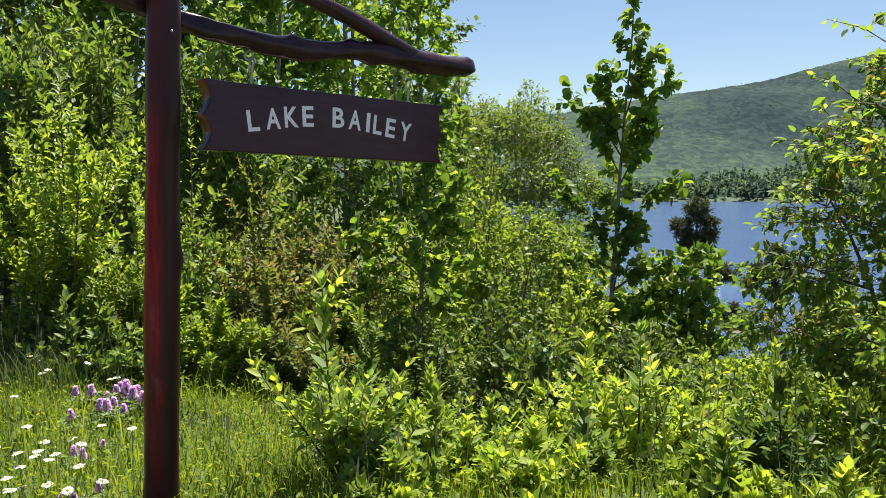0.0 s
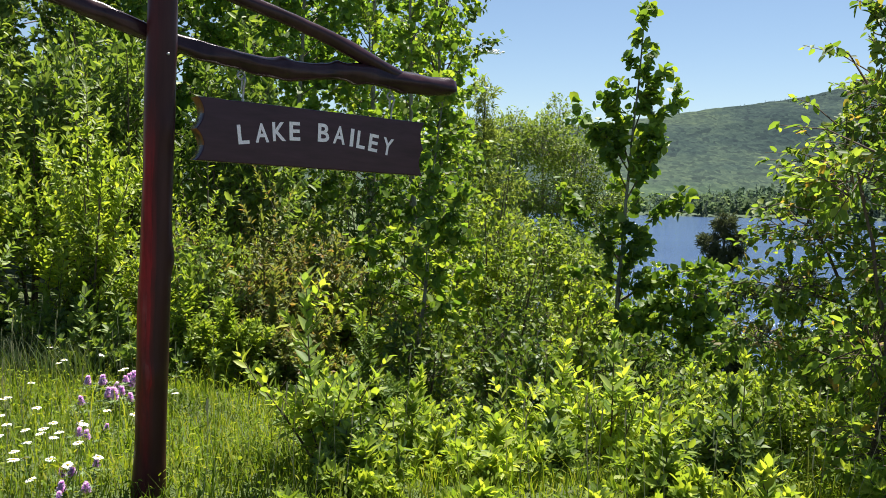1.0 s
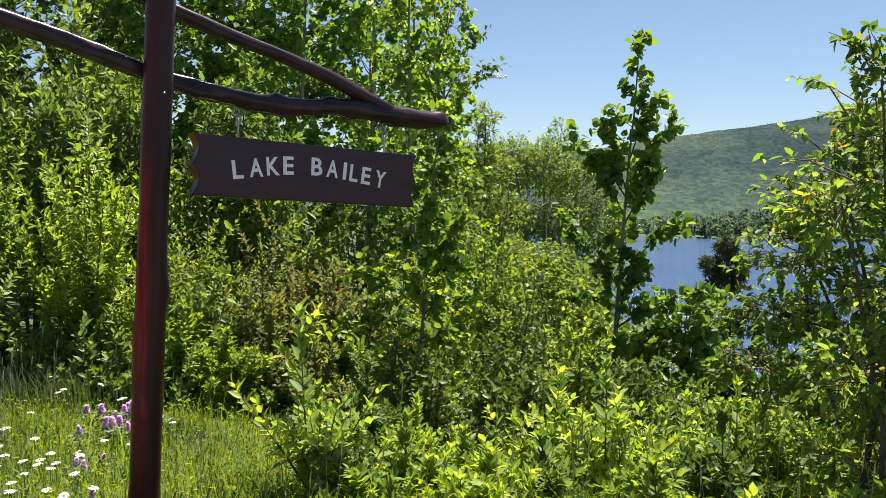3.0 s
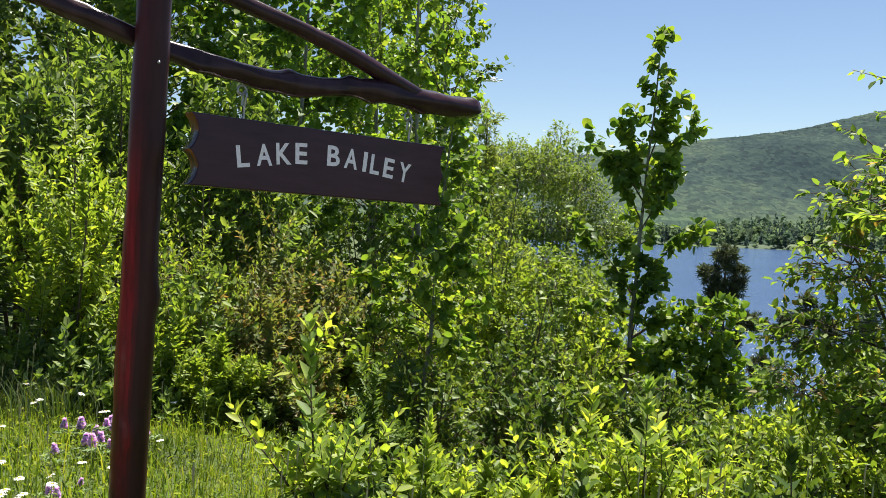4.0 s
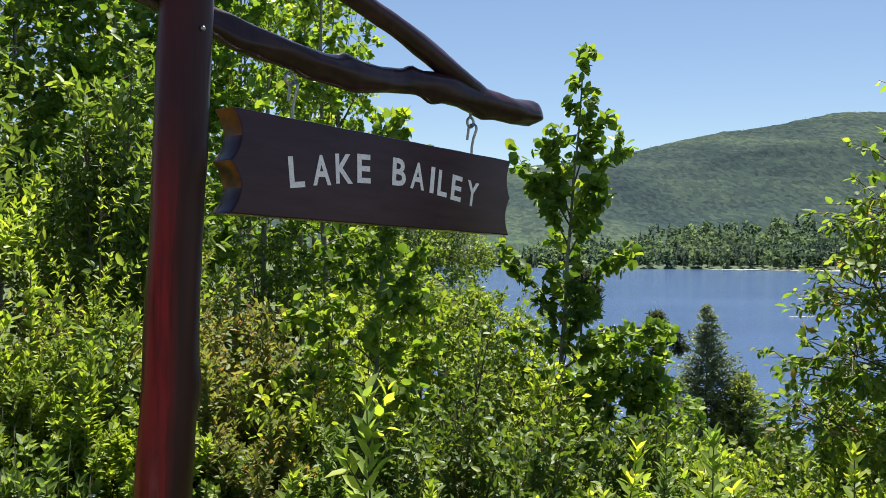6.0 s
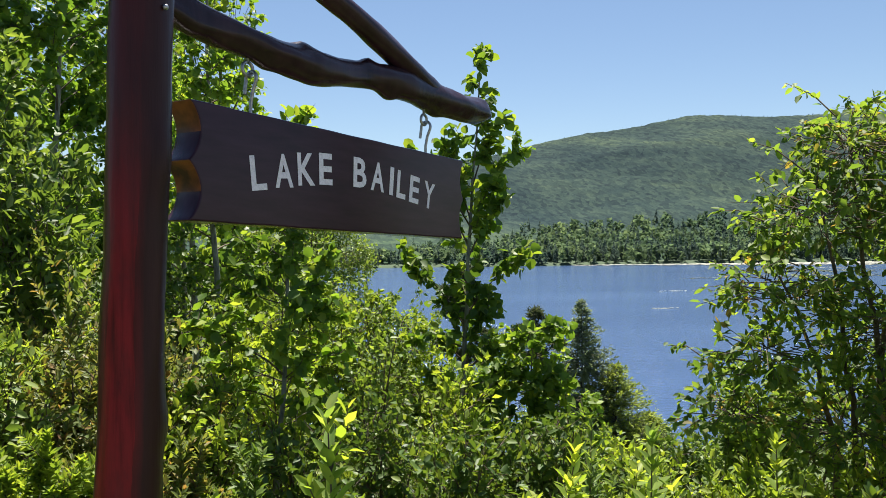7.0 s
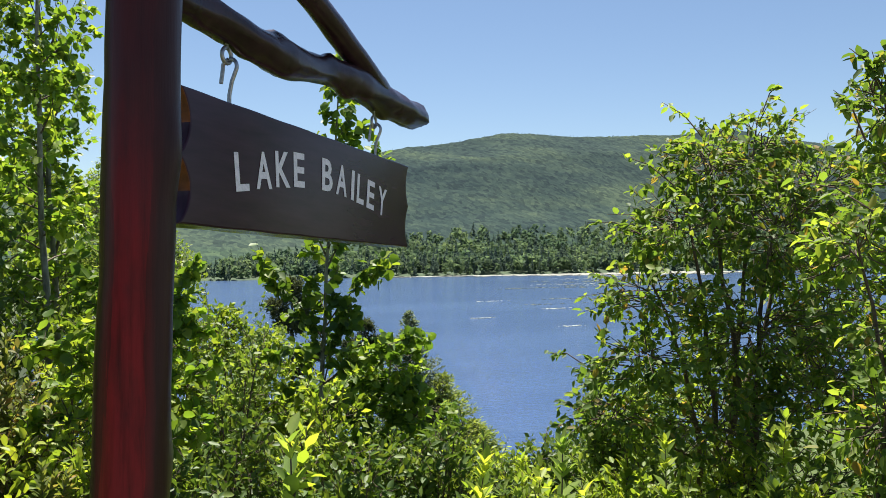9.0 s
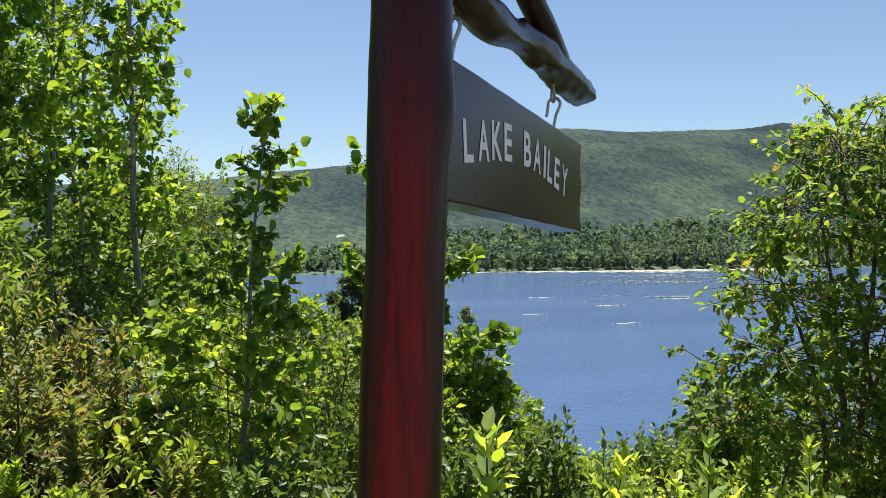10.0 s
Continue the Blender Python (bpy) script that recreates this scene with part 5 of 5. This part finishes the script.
# -- shrubs framing the lake --
lobed_tree("cherry_shrub", (3.0, 6.2), ((2.8, 6.2, 1.9, 0.4, 0.5, 0.3), (3.35, 6.3, 2.1, 0.42, 0.5, 0.3), (3.95, 6.3, 1.8, 0.5, 0.6, 0.4), (2.5, 6.1, 1.5, 0.48, 0.55, 0.32), (3.2, 6.0, 1.45, 0.55, 0.6, 0.42), (3.9, 6.1, 1.1, 0.6, 0.6, 0.45), (2.3, 6.2, 1.05, 0.45, 0.5, 0.26),
                                        (2.12, 6.1, 0.68, 0.45, 0.45, 0.18), (2.9, 5.9, 0.82, 0.55, 0.6, 0.38), (2.6, 6.0, 0.28, 0.55, 0.55, 0.3), (3.5, 5.9, 0.4, 0.65, 0.6, 0.45), (2.05, 6.3, 0.3, 0.36, 0.4, 0.2), (3.0, 5.7, -0.15, 0.65, 0.5, 0.3), (4.4, 6.3, 0.5, 0.6, 0.6, 0.6)),
           0.06, M_CHERRY, "tall wild cherry shrub with some reddish leaves", "shrub", "wild cherry shrubs", density=40, per_twig=10, ratio=0.62, seed=31, trunk_r=0.024, stems=6, bark=M_TWIG, droop=0.35,
           sprigs=((2.6, 6.05, 2.05, 2.09, 5.87, 2.21), (2.4, 6.1, 1.75, 2.15, 6.3, 1.95), (2.3, 6.3, 1.45, 2.02, 6.5, 1.53), (2.0, 6.5, 0.6, 1.85, 6.7, 0.67), (3.3, 6.2, 2.3, 3.45, 6.2, 2.5), (2.2, 5.9, 1.2, 1.75, 5.6, 1.2), (2.1, 5.9, 0.7, 1.72, 6.0, 0.7)))
lobed_tree("cherry_shrub", (2.2, 4.5), ((2.08, 4.5, 1.95, 0.2, 0.22, 0.25), (2.3, 4.5, 1.6, 0.3, 0.3, 0.3), (1.95, 4.55, 1.35, 0.24, 0.25, 0.22), (2.25, 4.5, 1.0, 0.32, 0.3, 0.3), (2.05, 4.5, 0.6, 0.3, 0.3, 0.25), (2.45, 4.5, 0.5, 0.3, 0.3, 0.3), (2.2, 4.45, 0.15, 0.4, 0.35, 0.25), (2.42, 4.6, 1.95, 0.24, 0.25, 0.25), (2.65, 4.6, 1.35, 0.32, 0.3, 0.32), (2.7, 4.7, 0.75, 0.35, 0.3, 0.32)),
           0.06, M_CHERRY, "slim wild cherry shrub with bronze young leaves", "shrub", "wild cherry shrubs", density=48, per_twig=9, ratio=0.56, seed=32, trunk_r=0.014, stems=4, bark=M_TWIG, droop=0.4,
           sprigs=((2.0, 4.5, 1.5, 1.6, 4.57, 1.62), (2.1, 4.5, 2.0, 1.85, 4.5, 2.18), (2.1, 4.5, 2.0, 2.14, 4.5, 2.2), (1.95, 4.5, 1.8, 1.78, 4.5, 1.98), (1.9, 4.5, 1.3, 1.66, 4.5, 1.38)))
broadleaf_tree("cherry_shrub", (2.95, 7.3), 0.35, 0.05, 0.5, 0.065, M_WILLOW, "yellow-green shrub beneath the wild cherry", "shrub", "wild cherry shrubs", 24, 60, 5, 0.015, seed=33, kind="oval", ratio=0.5, rise=0.9, stems=4, spread=0.35, bark=M_TWIG)

# -- leafy bushes in front --
leafy_shrub("young_bush", (-0.5, 4.42), 0.9, 0.42, 17, 24, 0.08, M_BRIGHT, "bright green leafy bush beside the signpost", seed=301, tip=(-0.58, 4.36, 0.87), group="leafy bushes", singles=7)
leafy_shrub("young_bush", (1.0, 5.4), 0.95, 0.5, 22, 24, 0.085, M_BRIGHT, "bright green leafy bush with upright shoots", seed=302, tip=(0.97, 5.32, 0.48), group="leafy bushes", singles=5)
leafy_shrub("young_bush", (0.65, 5.7), 0.9, 0.45, 26, 22, 0.088, M_BRIGHT, "bright green leafy bush with upright shoots", seed=303, tip=(0.72, 5.58, 0.37), group="leafy bushes")
for i, (x, y, tz) in enumerate(((1.15, 6.35, 0.3), (1.75, 5.5, 0.4), (2.3, 5.2, 0.5), (0.15, 5.2, 0.1), (-0.25, 6.0, 0.1), (1.45, 4.55, 0.42), (0.6, 4.7, 0.22), (2.1, 6.2, 0.2), (2.75, 5.9, 0.45), (-0.95, 6.0, 0.15), (2.0, 3.9, 0.4), (0.3, 6.5, -0.1),
                                (-1.5, 6.6, 0.2), (1.05, 4.0, 0.33), (0.3, 3.75, 0.14), (0.75, 3.62, 0.2), (1.35, 3.6, 0.36), (0.0, 3.42, 0.16), (0.45, 3.36, 0.2), (0.95, 3.3, 0.2), (1.5, 3.22, 0.24), (-0.4, 3.52, 0.14), (0.22, 3.16, 0.13), (0.7, 3.1, 0.13), (1.8, 3.45, 0.3), (-0.2, 3.98, 0.22), (2.3, 4.2, 0.42), (0.05, 4.5, 0.14), (1.7, 6.8, 0.0), (-0.6, 5.2, 0.2), (-0.3, 4.08, 0.26), (-0.1, 4.7, 0.3), (0.35, 4.35, 0.25))):
    g = float(ground_z(x, y))
    leafy_shrub("young_bush", (x, y), tz - g, 0.2 + 0.2 * (tz - g), 14 + int(12 * (tz - g)), 24, 0.072, (M_WILLOW, M_SHRUB, M_BRIGHT, M_SHRUB, M_BRIGHT, M_DARK)[i % 6], "bright green leafy bush in the grass", seed=310 + i, group="leafy bushes")


# -- meadow --
def build_grass():
    rng = np.random.default_rng(9)
    n = 92000
    x = rng.uniform(-5.8, 3.6, n)
    y = 2.7 + 5.1 * rng.uniform(0, 1, n) ** 1.25
    keep = rng.random(n) < np.where(x < 0.0, 1.0, 0.7) * ramp_up(x, -6.0, -4.2) * ramp_up(-x, -3.8, -2.2) * ramp_up(y, 2.6, 3.3)
    x, y = x[keep], y[keep]
    n = len(x)
    z = ground_z(x, y) - 0.01
    h = rng.uniform(0.03, 0.12, n) * (1 + 1.6 * (rng.random(n) < 0.05))
    a = rng.uniform(0, 6.283, n)
    lean = rng.uniform(0.1, 0.75, n) * h
    side = np.stack([-np.sin(a), np.cos(a), np.zeros(n)], -1)
    fwd = np.stack([np.cos(a), np.sin(a), np.zeros(n)], -1)
    w = rng.uniform(0.0016, 0.0034, n)[:, None]
    base = np.stack([x, y, z], -1)
    mid = base + fwd * (lean * 0.35)[:, None] + np.array([0, 0, 1]) * (h * 0.6)[:, None]
    tip = base + fwd * lean[:, None] + np.array([0, 0, 1]) * h[:, None]
    v = np.stack([base - side * w, base + side * w, mid + side * w * 0.8, mid - side * w * 0.8, tip], 1).reshape(-1, 3)
    o = np.arange(n)[:, None] * 5
    me = mesh_from("meadow_grass", v, [o + np.array([[0, 1, 2, 3]]), o + np.array([[3, 2, 4]])], M_GRASS)
    tagged(put("meadow_grass", me), "long yellow-green meadow grass on the bank", "grass", kind="stuff")
    n = 30000
    x, y = rng.uniform(-5.8, 3.6, n), 2.7 + 4.8 * rng.uniform(0, 1, n) ** 1.2
    keep = rng.random(n) < ramp_up(x, -6.0, -4.2) * ramp_up(-x, -3.8, -2.2) * ramp_up(y, 2.6, 3.3)
    x, y = x[keep], y[keep]
    n = len(x)
    P = np.stack([x, y, ground_z(x, y) + rng.uniform(0.01, 0.14, n)], -1)
    a = rng.uniform(0, 6.283, n)
    D = np.stack([np.cos(a), np.sin(a), rng.uniform(0, 1.1, n)], -1)
    L = rng.uniform(0.014, 0.042, n)
    tagged(put("meadow_herbs", leaves_mesh("meadow_herbs", P, D, rng.normal(0, 0.4, (n, 3)) + np.array([0, 0, 1]), L, L * rng.uniform(0.18, 0.5, n), "slim", M_HERB)), "low green herbs among the meadow grass", "herbs", kind="stuff")
    # thin short turf on the rest of the bank
    n = 42000
    x, y = rng.normal(-1, 6.5, n), rng.uniform(1.2, 9.0, n)
    keep = (np.abs(x + 1) < 3.8 + rng.uniform(0, 10, n)) & (rng.random(n) < ramp_up(y + rng.normal(0, 0.3, n), 1.6, 3.2))
    x, y = x[keep], y[keep]
    n = len(x)
    a = rng.uniform(0, 6.283, n)
    P = np.stack([x, y, ground_z(x, y) - 0.005], -1)
    D = np.stack([np.cos(a) * 0.5, np.sin(a) * 0.5, np.ones(n)], -1)
    L = rng.uniform(0.04, 0.11, n)
    tagged(put("bank_turf", leaves_mesh("bank_turf", P, D, np.stack([np.cos(a), np.sin(a), np.zeros(n)], -1), L, L * 0.09, "plain", M_GRASS)), "short thin turf on the open bank", "grass", kind="stuff")
    # tall sedge at the meadow's far edge, its dark colour standing in for tree shade
    n = 9000
    x, y = rng.uniform(-4.6, -2.45, n), rng.uniform(5.2, 7.4, n)
    keep = rng.random(n) < ramp_up(y - 0.5 * (x + 4), 4.6, 6.0)
    x, y = x[keep], y[keep]
    n = len(x)
    h = rng.uniform(0.12, 0.36, n)
    a = rng.uniform(0, 6.283, n)
    fwd = np.stack([np.cos(a), np.sin(a), np.zeros(n)], -1)
    side = np.stack([-np.sin(a), np.cos(a), np.zeros(n)], -1) * rng.uniform(0.002, 0.0045, n)[:, None]
    base = np.stack([x, y, ground_z(x, y) - 0.01], -1)
    mid = base + fwd * (h * 0.1)[:, None] + np.array([0, 0, 1]) * (h * 0.65)[:, None]
    tip = base + fwd * (h * rng.uniform(0.2, 0.6, n))[:, None] + np.array([0, 0, 1]) * (h * 0.95)[:, None]
    v = np.stack([base - side, base + side, mid + side * 0.8, mid - side * 0.8, tip], 1).reshape(-1, 3)
    o = np.arange(n)[:, None] * 5
    tagged(put("sedge", mesh_from("sedge", v, [o + np.array([[0, 1, 2, 3]]), o + np.array([[3, 2, 4]])], M_SHADED_SEDGE)), "tall sedge at the edge of the thicket, coloured dark green to carry shade", "sedge", kind="stuff")
    # seed heads on tall stalks
    n = 170
    x, y = np.concatenate([rng.uniform(-4.5, -1.5, 130), rng.uniform(-1.2, 2.0, 40)]), np.concatenate([rng.uniform(3.4, 6.9, 130), rng.uniform(3.3, 4.2, 40)])
    h = rng.uniform(0.3, 0.55, n)
    base = np.stack([x, y, ground_z(x, y)], -1)
    top = base + np.stack([rng.normal(0, 0.05, n), rng.normal(0, 0.05, n), h], -1)
    stalks = [(np.stack([p, (p + q) / 2 + rng.normal(0, 0.01, 3), q]), (0.0014, 0.0012, 0.0009)) for p, q in zip(base, top)]
    heads = [(np.stack([q - (0, 0, 0.005), q + (0, 0, 0.015), q + (0.002, 0, 0.045), q + (0.004, 0, 0.06)]), (0.001, 0.0038, 0.003, 0.0006)) for q in top]
    tagged(put("seed_grass", tubes_mesh("seed_grass", stalks + heads, M_STRAW, 3)), "tall grass stalks with straw-coloured seed heads", "grass", kind="stuff")


build_grass()


def daisy(seed):
    rng = np.random.default_rng(seed)
    h = 0.25
    e = empty("daisy", (0, 0, 0), "white ox-eye daisy standing in the grass", "flower", "daisies in the meadow")
    pts = limb(rng, (0, 0, 0), (0.05, 0.02, 1), h, 5, 0.3, 0.03)
    put("stem", tubes_mesh("stem", [(pts, np.full(5, 0.0016))], M_STEM, 4), e)
    n = 16
    a = np.arange(n) * 2 * np.pi / n
    D = np.stack([np.cos(a), np.sin(a), rng.normal(-0.05, 0.08, n)], -1)
    put("petals", leaves_mesh("petals", pts[-1] + D * 0.006, D, np.tile([0, 0, 1.0], (n, 1)), np.full(n, 0.018), np.full(n, 0.008), "slim", M_PETAL), e)
    v, f = ico(1)
    put("disc", mesh_from("disc", pts[-1] + v * np.array([0.007, 0.007, 0.0035]), [f], M_DISC, True), e)
    return e


def lupin(seed):
    rng = np.random.default_rng(seed)
    e = empty("lupin", (0, 0, 0), "purple lupin flower spike in the grass", "flower", "lupins in the meadow")
    h = 0.19
    pts = limb(rng, (0, 0, 0), (0.03, 0.03, 1), h, 6, 0.3, 0.02)
    put("stem", tubes_mesh("stem", [(pts, np.linspace(0.004, 0.002, 6))], M_STEM, 5), e)
    n = 130
    u = rng.uniform(0.6, 1.0, n)
    p, d = along(pts, u)
    a = rng.uniform(0, 6.283, n)
    D = np.stack([np.cos(a), np.sin(a), rng.uniform(0.2, 0.9, n)], -1)
    L = 0.036 * (1.1 - 0.6 * (u - 0.6) / 0.4)
    put("flower_spike", leaves_mesh("flower_spike", p, D, rng.normal(0, 1, (n, 3)), L, L * 0.7, "oval", M_LUPIN), e)
    for k in range(5):
        c, _ = along(pts, np.array([0.12 + 0.09 * k]))
        q = c[0] + np.array([math.cos(k * 2.4) * 0.07, math.sin(k * 2.4) * 0.07, 0.02])
        b = np.arange(8) * 0.785
        put("leaf", leaves_mesh("leaf", np.tile(q, (8, 1)), np.stack([np.cos(b), np.sin(b), np.full(8, 0.25)], -1), np.tile([0, 0, 1.0], (8, 1)), 0.055, 0.013, "slim", M_STEM), e)
    return e


rng1 = np.random.default_rng(17)
DAISY = daisy(1)
spots = [(rng1.uniform(-2.3, -1.2), rng1.uniform(3.45, 4.4)) for _ in range(34)] + [(rng1.uniform(-3.6, -1.35), rng1.uniform(4.4, 6.3)) for _ in range(26)]
for i, (x, y) in enumerate(spots):
    m = Matrix.Translation((x, y, float(ground_z(x, y)) - 0.02 - rng1.uniform(0, 0.12))) @ Matrix.Rotation(rng1.uniform(0, 6.28), 4, "Z") @ Matrix.Rotation(rng1.normal(0, 0.2), 4, "X")
    if i == 0:
        DAISY.matrix_basis = m
    else:
        copy_thing(DAISY, m)
LUPIN = lupin(2)
for i, (x, y, size) in enumerate(((-1.97, 5.12, 1.1), (-2.04, 5.16, 1.0), (-1.92, 5.2, 0.9), (-2.0, 5.22, 1.0), (-2.06, 5.5, 1.1), (-2.14, 5.56, 1.0), (-1.98, 5.52, 1.0), (-2.2, 5.5, 0.9), (-2.1, 5.64, 1.1), (-2.3, 5.6, 1.0),
                                  (-1.43, 3.8, 0.75), (-1.5, 3.84, 0.65), (-1.39, 3.92, 0.7), (-0.86, 3.38, 0.55), (-0.52, 3.38, 0.55), (-1.75, 4.6, 0.6), (-1.96, 5.38, 1.3), (-1.88, 5.3, 1.2), (-1.83, 5.42, 1.2), (-2.28, 5.52, 1.1), (-2.35, 5.46, 1.0), (-2.02, 5.44, 1.3), (-1.34, 3.58, 0.75), (-1.29, 3.66, 0.8), (-1.3, 3.5, 0.65), (-1.78, 4.42, 0.8), (-1.7, 4.36, 0.8), (-2.1, 4.97, 0.9))):
    m = Matrix.Translation((x, y, float(ground_z(x, y)) - rng1.uniform(0.0, 0.03))) @ Matrix.Rotation(rng1.uniform(0, 6.28), 4, "Z") @ Matrix.Rotation(rng1.normal(0, 0.12), 4, "X") @ Matrix.Scale(size * 0.85, 4)
    if i == 0:
        LUPIN.matrix_basis = m
    else:
        copy_thing(LUPIN, m)
